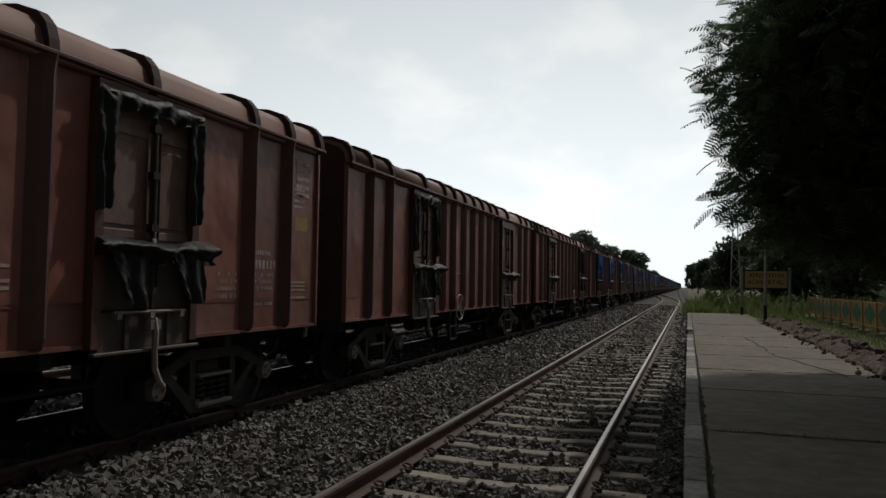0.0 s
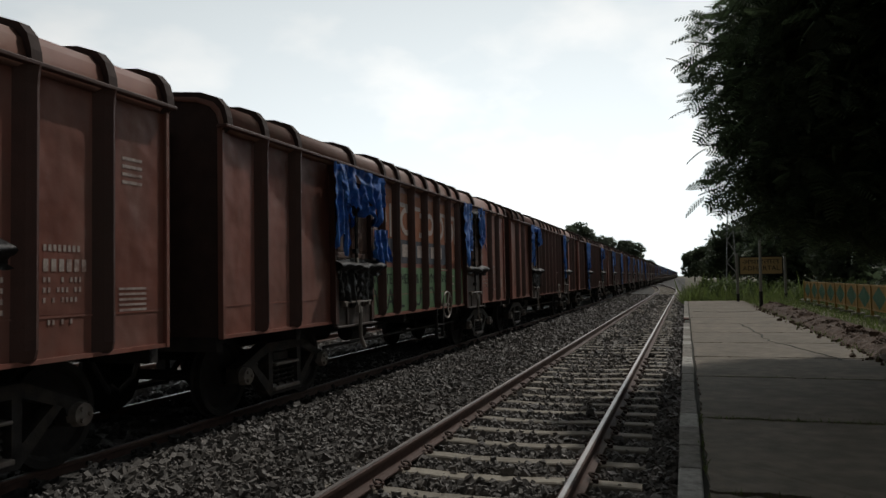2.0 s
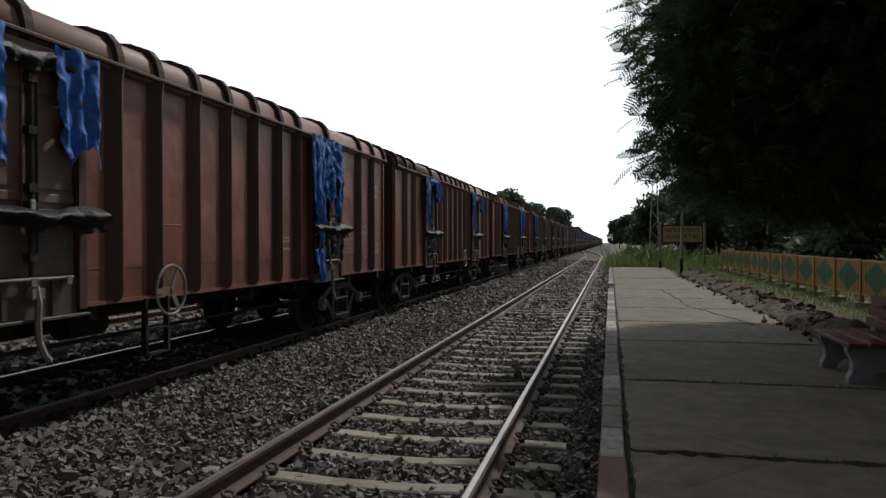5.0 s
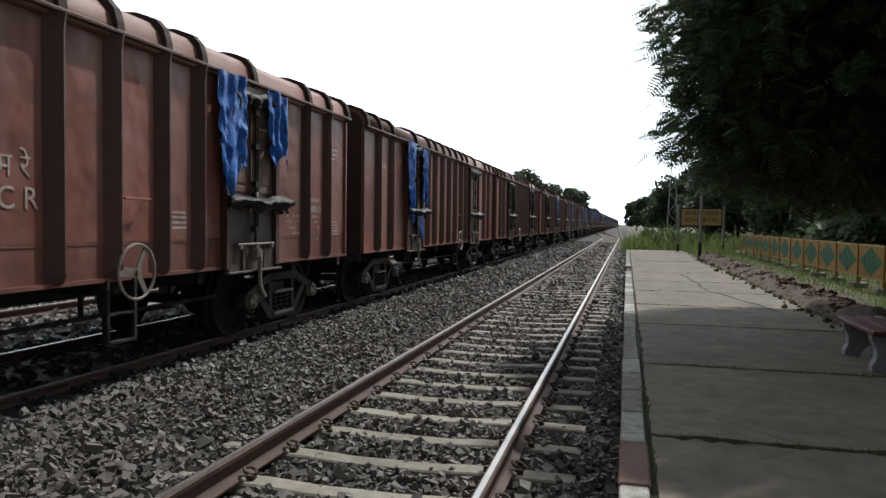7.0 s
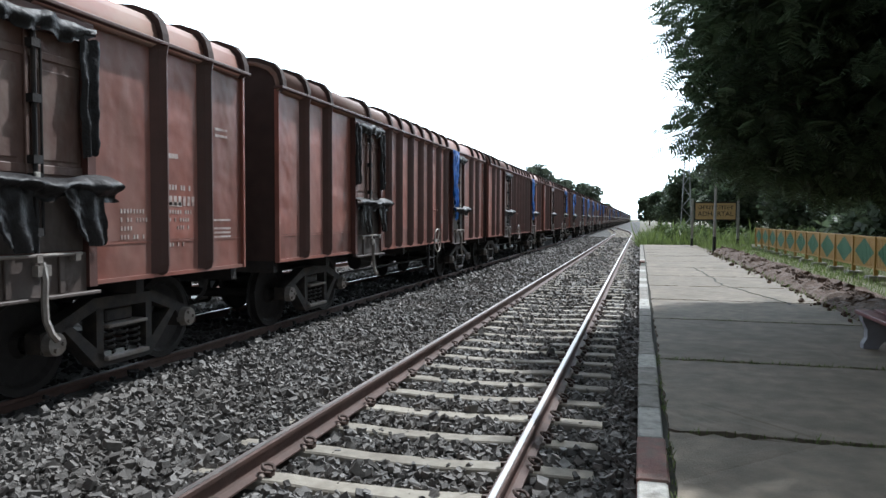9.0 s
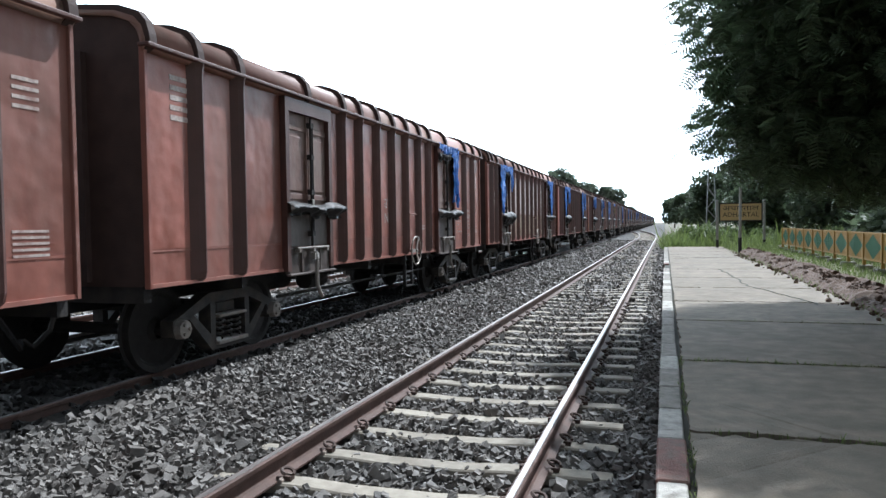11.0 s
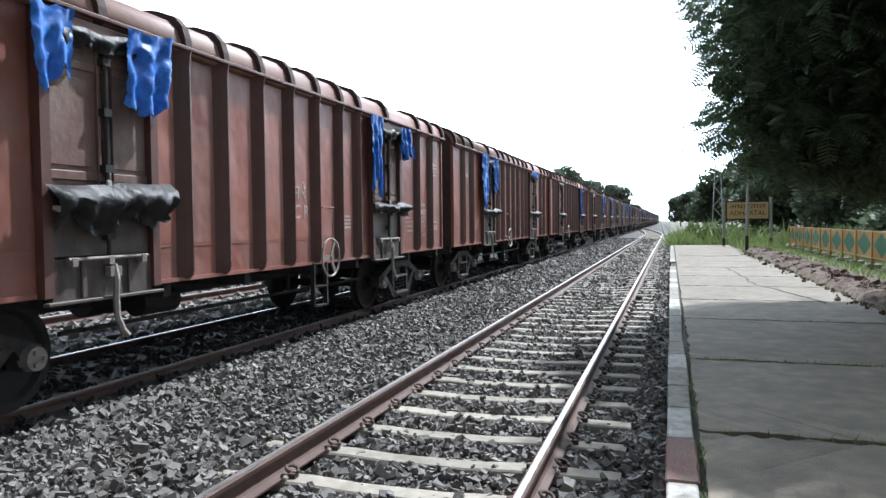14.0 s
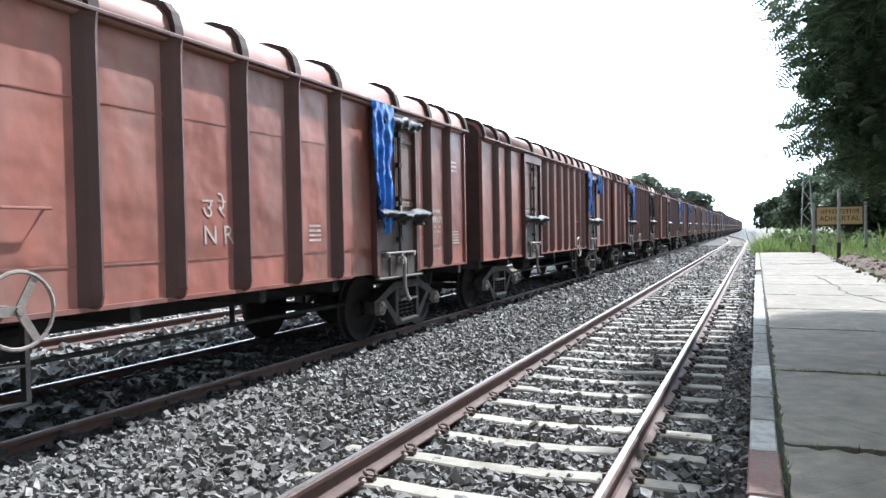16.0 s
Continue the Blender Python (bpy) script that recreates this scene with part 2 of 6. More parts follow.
M = {
    "ballast": material("crushed_stone", (0.158, 0.148, 0.137), 0.7, vary=0.3, grain=18, per_island=0.5, bump=0.35, bump_scale=90, stain=(0.11, 0.088, 0.07), stain_amount=0.4, stain_scale=0.6),
    # bed coloured darker than the stones, for the shade in their gaps
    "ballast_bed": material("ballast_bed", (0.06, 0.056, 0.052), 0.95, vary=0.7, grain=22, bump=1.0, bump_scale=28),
    # the train's shadow, with some grime, put into the stone colour
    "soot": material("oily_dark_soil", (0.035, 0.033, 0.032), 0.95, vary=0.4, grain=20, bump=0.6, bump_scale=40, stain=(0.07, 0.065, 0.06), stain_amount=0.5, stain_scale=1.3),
    "earth": material("earth_ground", (0.12, 0.10, 0.065), 0.95, vary=0.3, grain=3, stain=(0.06, 0.10, 0.025), stain_amount=0.8, stain_scale=0.25, bump=0.5, bump_scale=20),
    "soil": material("dug_soil", (0.090, 0.052, 0.032), 0.95, vary=0.35, grain=12, bump=0.9, bump_scale=30, per_island=0.3, stain=(0.055, 0.04, 0.03), stain_amount=0.6, stain_scale=2.0),
    "concrete": material("worn_concrete", (0.192, 0.160, 0.120), 0.9, vary=0.22, grain=5, stain=(0.118, 0.10, 0.078), stain_amount=0.85, stain_scale=1.3, bump=0.4, bump_scale=55, per_object=0.10),
    "coping": material("grey_coping", (0.20, 0.185, 0.16), 0.9, vary=0.3, grain=14, stain=(0.36, 0.335, 0.30), stain_amount=0.75, stain_scale=6.0, bump=0.5, bump_scale=50, per_object=0.15),
    "white_paint": material("flaking_white_paint", (0.46, 0.44, 0.40), 0.85, vary=0.15, grain=18, stain=(0.15, 0.135, 0.115), stain_amount=0.95, stain_scale=7.0, bump=0.4, bump_scale=60),
    "red_paint": material("faded_red_paint", (0.19, 0.09, 0.072), 0.85, vary=0.2, grain=18, stain=(0.14, 0.12, 0.10), stain_amount=0.9, stain_scale=7.0, bump=0.4, bump_scale=60),
    "sleeper": material("sleeper_concrete", (0.315, 0.285, 0.235), 0.9, vary=0.16, grain=12, stain=(0.18, 0.155, 0.125), stain_amount=0.85, stain_scale=2.0, bump=0.25, bump_scale=70, per_object=0.12),
    "rail_side": material("rusty_rail", (0.095, 0.05, 0.038), 0.7, vary=0.25, grain=10, stain=(0.07, 0.045, 0.035), stain_amount=0.7, stain_scale=1.0, bump=0.2),
    # rail top darkened to stand for the shade beside the train
    "rail_shaded": material("dull_rail_top", (0.10, 0.09, 0.085), 0.7, metal=0.3, vary=0.1, grain=5),
    "rail_top": material("polished_rail", (0.36, 0.335, 0.32), 0.42, metal=1.0, vary=0.06, grain=5, bump=0.03, stain=(0.40, 0.33, 0.28), stain_amount=0.4, stain_scale=2.0),
    "clip": material("rusty_clip", (0.08, 0.05, 0.04), 0.75, vary=0.3, grain=40),
    "liner": material("grey_rail_pad", (0.33, 0.27, 0.23), 0.85, vary=0.2, grain=25),
    "wagon": material("wagon_oxide_red", (0.285, 0.108, 0.080), 0.46, dent=0.45, vary=0.18, grain=3.5, stain=(0.27, 0.17, 0.14), stain_amount=0.70, stain_scale=1.1, streak=0.30, bump=0.22, bump_scale=5, per_object=0.26),
    # oxide red darkened for the ribs' shade; doorways and eaves share it
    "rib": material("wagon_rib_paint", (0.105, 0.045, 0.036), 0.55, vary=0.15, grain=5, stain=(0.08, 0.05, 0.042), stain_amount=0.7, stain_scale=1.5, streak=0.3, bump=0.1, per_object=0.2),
    "roof": material("wagon_roof_paint", (0.25, 0.118, 0.090), 0.55, vary=0.12, grain=4, stain=(0.32, 0.235, 0.175), stain_amount=0.8, stain_scale=0.9, bump=0.08, bump_scale=12, per_object=0.15),
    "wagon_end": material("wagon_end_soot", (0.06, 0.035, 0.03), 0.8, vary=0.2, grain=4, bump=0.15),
    "door": material("wagon_door_grime", (0.17, 0.098, 0.08), 0.6, vary=0.2, grain=5, stain=(0.27, 0.22, 0.19), stain_amount=0.8, stain_scale=2.2, streak=0.4, bump=0.25, bump_scale=14, per_object=0.2),
    "flap": material("grey_flap_steel", (0.078, 0.058, 0.050), 0.6, vary=0.2, grain=6, stain=(0.17, 0.14, 0.125), stain_amount=0.6, stain_scale=2.5, streak=0.3, bump=0.25, bump_scale=14, per_object=0.2),
    "under": material("underframe_black", (0.020, 0.018, 0.018), 0.8, vary=0.3, grain=10, stain=(0.07, 0.055, 0.045), stain_amount=0.6, stain_scale=3.0),
    "bogie": material("bogie_grime", (0.032, 0.028, 0.026), 0.75, vary=0.3, grain=10, stain=(0.11, 0.085, 0.065), stain_amount=0.6, stain_scale=4.0),
    "wheel": material("wheel_steel", (0.030, 0.026, 0.024), 0.8, metal=0.2, vary=0.2, grain=10),
    "bare": material("bare_steel", (0.29, 0.26, 0.235), 0.5, metal=0.3, vary=0.15, grain=20, stain=(0.22, 0.15, 0.11), stain_amount=0.6, stain_scale=4),
    "blue": material("blue_tarpaulin", (0.022, 0.125, 0.50), 0.42, vary=0.3, grain=8, bump=0.5, bump_scale=13, stain=(0.05, 0.26, 0.70), stain_amount=0.7, stain_scale=4),
    "black": material("torn_black_sheet", (0.014, 0.013, 0.014), 0.50, gloss=0.3, vary=0.4, grain=10, bump=0.5, bump_scale=25, stain=(0.05, 0.045, 0.045), stain_amount=0.5, stain_scale=6),
    "letter": material("stencil_white", (0.55, 0.47, 0.43), 0.8, vary=0.2, grain=24, stain=(0.24, 0.11, 0.085), stain_amount=0.95, stain_scale=4.5),
    "yellow_mark": material("yellow_mark_paint", (0.42, 0.29, 0.11), 0.8, vary=0.15, grain=10),
    "chalky": material("whitewashed_panel", (0.52, 0.44, 0.40), 0.8, vary=0.1, grain=4, stain=(0.28, 0.15, 0.12), stain_amount=0.85, stain_scale=1.6, streak=0.4),
    "mud_band": material("brown_spill", (0.30, 0.22, 0.15), 0.85, vary=0.15, grain=6, stain=(0.20, 0.09, 0.07), stain_amount=0.8, stain_scale=1.8),
    "orange": material("orange_advert_paint", (0.36, 0.125, 0.055), 0.7, vary=0.12, grain=4, stain=(0.24, 0.09, 0.06), stain_amount=0.8, stain_scale=1.2),
    "navy": material("navy_advert_band", (0.07, 0.085, 0.11), 0.7, vary=0.15, grain=5, stain=(0.15, 0.09, 0.07), stain_amount=0.6, stain_scale=1.5),
    "green_ad": material("green_advert_band", (0.14, 0.27, 0.13), 0.7, vary=0.12, grain=5, stain=(0.16, 0.20, 0.12), stain_amount=0.6, stain_scale=1.8),
    "dark_letter": material("dark_advert_letter", (0.03, 0.05, 0.035), 0.7, vary=0.1),
    "sign_yellow": material("yellow_sign_enamel", (0.60, 0.43, 0.20), 0.6, vary=0.05, grain=4, stain=(0.50, 0.34, 0.16), stain_amount=0.4, stain_scale=2),
    "sign_black": material("black_sign_paint", (0.02, 0.02, 0.02), 0.6, vary=0.05),
    "grey_post": material("grey_post_paint", (0.33, 0.33, 0.31), 0.8, vary=0.12, grain=10, stain=(0.20, 0.18, 0.16), stain_amount=0.5),
    "black_band": material("black_post_band", (0.03, 0.03, 0.03), 0.8, vary=0.2),
    "fence_yellow": material("yellow_fence_paint", (0.34, 0.20, 0.035), 0.7, vary=0.1, grain=6, stain=(0.30, 0.19, 0.06), stain_amount=0.5, stain_scale=3),
    "fence_green": material("green_fence_paint", (0.03, 0.13, 0.055), 0.7, vary=0.1, grain=6),
    "bench_red": material("bench_red_paint", (0.13, 0.028, 0.028), 0.55, vary=0.12, grain=8, bump=0.1),
    "bench_white": material("bench_grey_whitewash", (0.29, 0.295, 0.32), 0.85, vary=0.08, grain=9, stain=(0.28, 0.26, 0.24), stain_amount=0.5, stain_scale=3, bump=0.2),
    "bark": material("tree_bark", (0.10, 0.08, 0.06), 0.95, vary=0.3, grain=14, bump=1.0, bump_scale=30),
    "galv": material("galvanised_lattice", (0.36, 0.37, 0.37), 0.6, metal=0.4, vary=0.1, grain=10),
    "crack": material("weedy_crack", (0.035, 0.035, 0.022), 1.0, vary=0.4, grain=30),
    "leaf_main": leafy("feathery_leaf", (0.085, 0.120, 0.062), 0.5, 0.42),
    "leaf_wood": leafy("wood_leaf", (0.090, 0.120, 0.070), 0.45, 0.4),
    # aerial haze put into the colour of the far leaves
    "leaf_far": leafy("pale_far_leaf", (0.120, 0.150, 0.105), 0.35, 0.5),
    "leaf_bush": leafy("bush_leaf", (0.110, 0.150, 0.060), 0.45, 0.4),
    "grass": leafy("grass_blade", (0.150, 0.200, 0.062), 0.4, 0.4),
}


# ---- building helpers ----
def mesh_of(bm, name, mat, smooth=False):
    me = bpy.data.meshes.new(name)
    bmesh.ops.recalc_face_normals(bm, faces=bm.faces[:])
    bm.to_mesh(me)
    bm.free()
    me.materials.append(M[mat])
    if smooth:
        me.shade_smooth()
    return me


def part(name, bm, mat, parent=None, label="", at=None, smooth=False):
    data = bm if isinstance(bm, bpy.types.Mesh) else mesh_of(bm, name, mat, smooth)
    ob = new(name, data)
    if parent is not None:
        ob.parent = parent
    if at is not None:
        ob.matrix_basis = at
    if label:
        ob["label"] = label
    return ob


def thing(name, label, category, group="", kind="", at=None):
    ob = new(name)
    if at is not None:
        ob.matrix_basis = at
    return tagged(ob, label, category, group, kind)


def box(bm, x0, x1, y0, y1, z0, z1, bevel=0.0):
    vs = [bm.verts.new(p) for p in ((x0, y0, z0), (x1, y0, z0), (x1, y1, z0), (x0, y1, z0), (x0, y0, z1), (x1, y0, z1), (x1, y1, z1), (x0, y1, z1))]
    fs = [bm.faces.new([vs[i] for i in q]) for q in ((0, 3, 2, 1), (4, 5, 6, 7), (0, 1, 5, 4), (1, 2, 6, 5), (2, 3, 7, 6), (3, 0, 4, 7))]
    if bevel:
        es = list({e for f in fs for e in f.edges})
        bmesh.ops.bevel(bm, geom=es, offset=bevel, segments=1, affect="EDGES", profile=0.5)
    return bm


def boxes(*rows, bevel=0.0):
    bm = bmesh.new()
    for r in rows:
        box(bm, *r, bevel=bevel)
    return bm


def sweep(bm, section, ends, axis="y"):
    """A closed outline of (a, b) drawn along an axis from ends[0] to ends[1]."""
    rings = []
    for e in ends:
        rings.append([bm.verts.new({"y": (a, e, b), "x": (e, a, b), "z": (a, b, e)}[axis]) for a, b in section])
    k = len(section)
    for r0, r1 in zip(rings, rings[1:]):
        for i in range(k):
            bm.faces.new((r0[i], r0[(i + 1) % k], r1[(i + 1) % k], r1[i]))
    bm.faces.new(rings[0][::-1])
    bm.faces.new(rings[-1])
    return bm


def rod(bm, p, q, r0, r1=None, sides=8):
    """A round bar from p to q."""
    p, q = Vector(p), Vector(q)
    r1 = r0 if r1 is None else r1
    turn = (q - p).to_track_quat("Z", "Y").to_matrix()
    rings = [[bm.verts.new(c + turn @ Vector((r * math.cos(6.2832 * i / sides), r * math.sin(6.2832 * i / sides), 0))) for i in range(sides)] for c, r in ((p, r0), (q, r1))]
    for i in range(sides):
        bm.faces.new((rings[0][i], rings[0][(i + 1) % sides], rings[1][(i + 1) % sides], rings[1][i]))
    bm.faces.new(rings[0][::-1])
    bm.faces.new(rings[1])
    return bm


def tube(bm, points, r, sides=6):
    pts = [Vector(p) for p in points]
    closed = (pts[0] - pts[-1]).length < 1e-6
    if closed:
        pts = pts[:-1]
    n = len(pts)
    rings, up = [], None
    for i, p in enumerate(pts):
        a = pts[(i - 1) % n] if closed or i else p
        b = pts[(i + 1) % n] if closed or i < n - 1 else p
        way = (b - a).normalized()
        if up is None:
            up = way.orthogonal().normalized()
        up = (up - way * up.dot(way)).normalized()
        side = way.cross(up)
        rings.append([bm.verts.new(p + r * (math.cos(6.2832 * k / sides) * up + math.sin(6.2832 * k / sides) * side)) for k in range(sides)])
    for i in range(n if closed else n - 1):
        r0, r1 = rings[i], rings[(i + 1) % n]
        for k in range(sides):
            bm.faces.new((r0[k], r0[(k + 1) % sides], r1[(k + 1) % sides], r1[k]))
    if not closed:
        bm.faces.new(rings[0][::-1])
        bm.faces.new(rings[-1])
    return bm


def scatter(name, verts, faces, mats, mat, parent=None):
    """One mesh of many placed copies of a small shape: mats is n x 3 x 4."""
    v, f = np.asarray(verts, float), np.asarray(faces, int)
    n = len(mats)
    allv = np.einsum("nij,vj->nvi", mats[:, :, :3], v) + mats[:, None, :, 3]
    return raw_mesh(name, allv.reshape(-1, 3), (f[None] + (np.arange(n) * len(v))[:, None, None]).reshape(-1, f.shape[1]), mat)


def raw_mesh(name, verts, faces, mat):
    me = bpy.data.meshes.new(name)
    k = faces.shape[1]
    me.vertices.add(len(verts))
    me.vertices.foreach_set("co", verts.astype(np.float32).ravel())
    me.loops.add(faces.size)
    me.loops.foreach_set("vertex_index", faces.astype(np.int32).ravel())
    me.polygons.add(len(faces))
    me.polygons.foreach_set("loop_start", (np.arange(len(faces)) * k).astype(np.int32))
    me.update(calc_edges=True)
    me.shade_flat()
    me.materials.append(M[mat])
    return me


def turns(rng, n, tilt=1.0):
    """n random turns about all axes, tilted from upright by up to tilt radians."""
    a, b, c = rng.uniform(0, 6.2832, n), rng.normal(0, tilt * 0.6, n), rng.normal(0, tilt * 0.6, n)
    ca, sa, cb, sb, cc, sc = np.cos(a), np.sin(a), np.cos(b), np.sin(b), np.cos(c), np.sin(c)
    z = np.zeros(n)
    o = np.ones(n)
    rz = np.stack([np.stack([ca, -sa, z], 1), np.stack([sa, ca, z], 1), np.stack([z, z, o], 1)], 1)
    rx = np.stack([np.stack([o, z, z], 1), np.stack([z, cb, -sb], 1), np.stack([z, sb, cb], 1)], 1)
    ry = np.stack([np.stack([cc, z, sc], 1), np.stack([z, o, z], 1), np.stack([-sc, z, cc], 1)], 1)
    return rz @ rx @ ry


def placed(rot, size, pos):
    """Rotations n x 3 x 3, sizes n or n x 3 and places n x 3 as n x 3 x 4."""
    size = np.asarray(size, float)
    size = size[:, None] if size.ndim == 1 else size
    return np.concatenate([rot * size[:, None, :], pos[:, :, None]], 2)


def letters(text, height, depth=0.004):
    """Lettering in the built-in font as a mesh, lying in x and y, standing on y = 0."""
    c = bpy.data.curves.new("letters", "FONT")
    c.body, c.size, c.extrude, c.resolution_u = text, height / 0.7, depth / 2, 3
    o = new("letters", c)
    me = bpy.data.meshes.new_from_object(o.evaluated_get(bpy.context.evaluated_depsgraph_get()))
    bpy.data.objects.remove(o)
    bpy.data.curves.remove(c)
    return me


# ---- ground, tracks and platform ----
def smooth_step(a):
    a = min(1.0, max(0.0, a))
    return a * a * (3 - 2 * a)


def veer(y):
    """The loop line bends over to the main line past the platform."""
    return -4.6 * smooth_step((y - 74) / 95)


def ballast_height(x):
    """The top of the ballast across the tracks."""
    knots = ((-16, -0.40), (-12.2, -0.30), (-11, -0.16), (-7.6, -0.16), (-6.9, -0.20), (-6.2, -0.15), (-3.2, -0.15), (-2.5, -0.16), (-1.7, -0.205), (1.7, -0.215))
    for (a, za), (b, zb) in zip(knots, knots[1:]):
        if x <= b:
            return za + (zb - za) * max(0.0, (x - a) / (b - a))
    return knots[-1][1]


bm = bmesh.new()
xs = [-2500, -400, -60, -16, 1.7, 60, 400, 2500]
ys = [-2500, -200, -30, 40, 120, 400, 2500]
grid = [[bm.verts.new((x, y, -0.42)) for x in xs] for y in ys]
for r0, r1 in zip(grid, grid[1:]):
    for i in range(len(xs) - 1):
        bm.faces.new((r0[i], r0[i + 1], r1[i + 1], r1[i]))
ground = tagged(part("ground", bm, "earth"), "earth ground with patchy grass reaching the horizon", "ground", kind="structure")

bm = bmesh.new()
xs = [-16 + 0.3 * i for i in range(60)]
xs[-1] = 1.68
ys = [-30 + 0.6 * i for i in range(150)] + [60 + 10 * i for i in range(1, 45)]
rows_ = [[bm.verts.new((x, y, ballast_height(x) - 0.035 + 0.02 * noise.noise(Vector((x * 2, y * 2, 0))))) for x in xs] for y in ys]
for r0, r1 in zip(rows_, rows_[1:]):
    for i in range(len(xs) - 1):
        bm.faces.new((r0[i], r0[i + 1], r1[i + 1], r1[i]))
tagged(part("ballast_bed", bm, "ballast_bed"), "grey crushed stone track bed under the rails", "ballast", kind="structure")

RAIL = ((-0.075, -0.172), (0.075, -0.172), (0.075, -0.160), (0.022, -0.145), (0.010, -0.130), (0.010, -0.050), (0.034, -0.038), (0.036, -0.010), (0.028, -0.001), (-0.028, -0.001), (-0.036, -0.010), (-0.034, -0.038), (-0.010, -0.050), (-0.010, -0.130), (-0.022, -0.145), (-0.075, -0.160))


def along(section, x, z, ys, bend):
    bm = bmesh.new()
    rings = [[bm.verts.new((x + a + bend(y), y, z + b)) for a, b in section] for y in ys]
    k = len(section)
    for r0, r1 in zip(rings, rings[1:]):
        for i in range(k):
            bm.faces.new((r0[i], r0[(i + 1) % k], r1[(i + 1) % k], r1[i]))
    bm.faces.new(rings[0])
    bm.faces.new(rings[-1][::-1])
    return bm


def sleeper_mesh():
    bm = bmesh.new()
    rings = []
    for x, top in ((-1.375, -0.185), (-1.33, -0.178), (-0.62, -0.178), (-0.3, -0.196), (0.3, -0.196), (0.62, -0.178), (1.33, -0.178), (1.375, -0.185)):
        rings.append([bm.verts.new((x, a, b)) for a, b in ((-0.13, -0.38), (0.13, -0.38), (0.095, top - 0.012), (0.080, top), (-0.080, top), (-0.095, top - 0.012))])
    for r0, r1 in zip(rings, rings[1:]):
        for i in range(6):
            bm.faces.new((r0[i], r0[(i + 1) % 6], r1[(i + 1) % 6], r1[i]))
    bm.faces.new(rings[0])
    bm.faces.new(rings[-1][::-1])
    return mesh_of(bm, "sleeper", "sleeper")


def clip_mesh():
    """A sprung steel rail clip: a bent bar that stands up in a loop beside the rail."""
    bm = bmesh.new()
    pts = [(0.105 + 0.045 * math.cos(a) * (1 if a < 3.3 else 0.8), 0.045 * math.sin(a) - 0.005, -0.135 + 0.030 * math.sin(a * 0.55)) for a in [0.5 * i for i in range(11)]]
    tube(bm, pts, 0.012, 5)
    box(bm, 0.085, 0.14, -0.03, 0.03, -0.185, -0.145)
    return mesh_of(bm, "rail_clip", "clip")


SLEEPER, CLIP = sleeper_mesh(), clip_mesh()
LINER = mesh_of(boxes((-0.10, 0.10, -0.085, 0.085, -0.182, -0.160), bevel=0.006), "rail_pad", "liner")
GAP = 0.65


def track(name, x, z, first, count, bend, near, rail_to, label):
    t = thing(name, label, "railway track", kind="structure", at=pose(x, 0, z))
    ys = [-25, 10, 40] + [60 + 3 * i for i in range(40)] + [180 + (rail_to - 180) * i / 4 for i in range(1, 5)]
    ys = [y for y in ys if y <= rail_to]
    for s in (-0.872, 0.872):
        r = part("rail", along(RAIL, s, 0, ys, bend), "rail_side", t, "rust-brown steel rail")
        # the main line's near rail gets the top coloured for shade
        part("running_surface", along(((-0.021, -0.002), (0.021, -0.002), (0.019, 0.003), (-0.019, 0.003)), s, 0, ys, bend), "rail_shaded" if (name.endswith("2") and s > 0) else "rail_top", r, "worn running surface")
    for i in range(count):
        y = first + GAP * i
        if y > rail_to:
            break
        turn = 0.25 * math.sin(i * 12.9898)
        a = math.degrees(math.atan((bend(y + 0.5) - bend(y - 0.5)))) * -1
        s = part("sleeper", SLEEPER, "", t, at=pose(bend(y), y, 0.006 * math.sin(i * 7.1), 0, 0, a + turn))
        if near[0] <= y <= near[1]:
            for sx in (-0.872, 0.872):
                part("rail_pad", LINER, "", s, at=pose(sx, 0, 0))
                for side in (0, 180):
                    part("rail_clip", CLIP, "", s, at=pose(sx, 0, 0, 0, 0, side))
    return t


SLEEPER_0 = 4.98 - GAP * 12
track("railway_track_1", 0.0, 0.0, SLEEPER_0, 190, veer, (2.5, 15.5), 168.0, "loop line of rusty rails with polished tops on pale concrete sleepers")
track("railway_track_2", -4.73, -0.07, SLEEPER_0 + 0.2, 75, lambda y: 0.0, (99, 99), 480.0, "main line under the goods train on dirty concrete sleepers")
track("railway_track_3", -9.40, 0.0, SLEEPER_0 + 0.1, 90, lambda y: 0.0, (99, 99), 300.0, "far line of rails on concrete sleepers beyond the train")

# loose crushed stone
rng = np.random.default_rng(5)


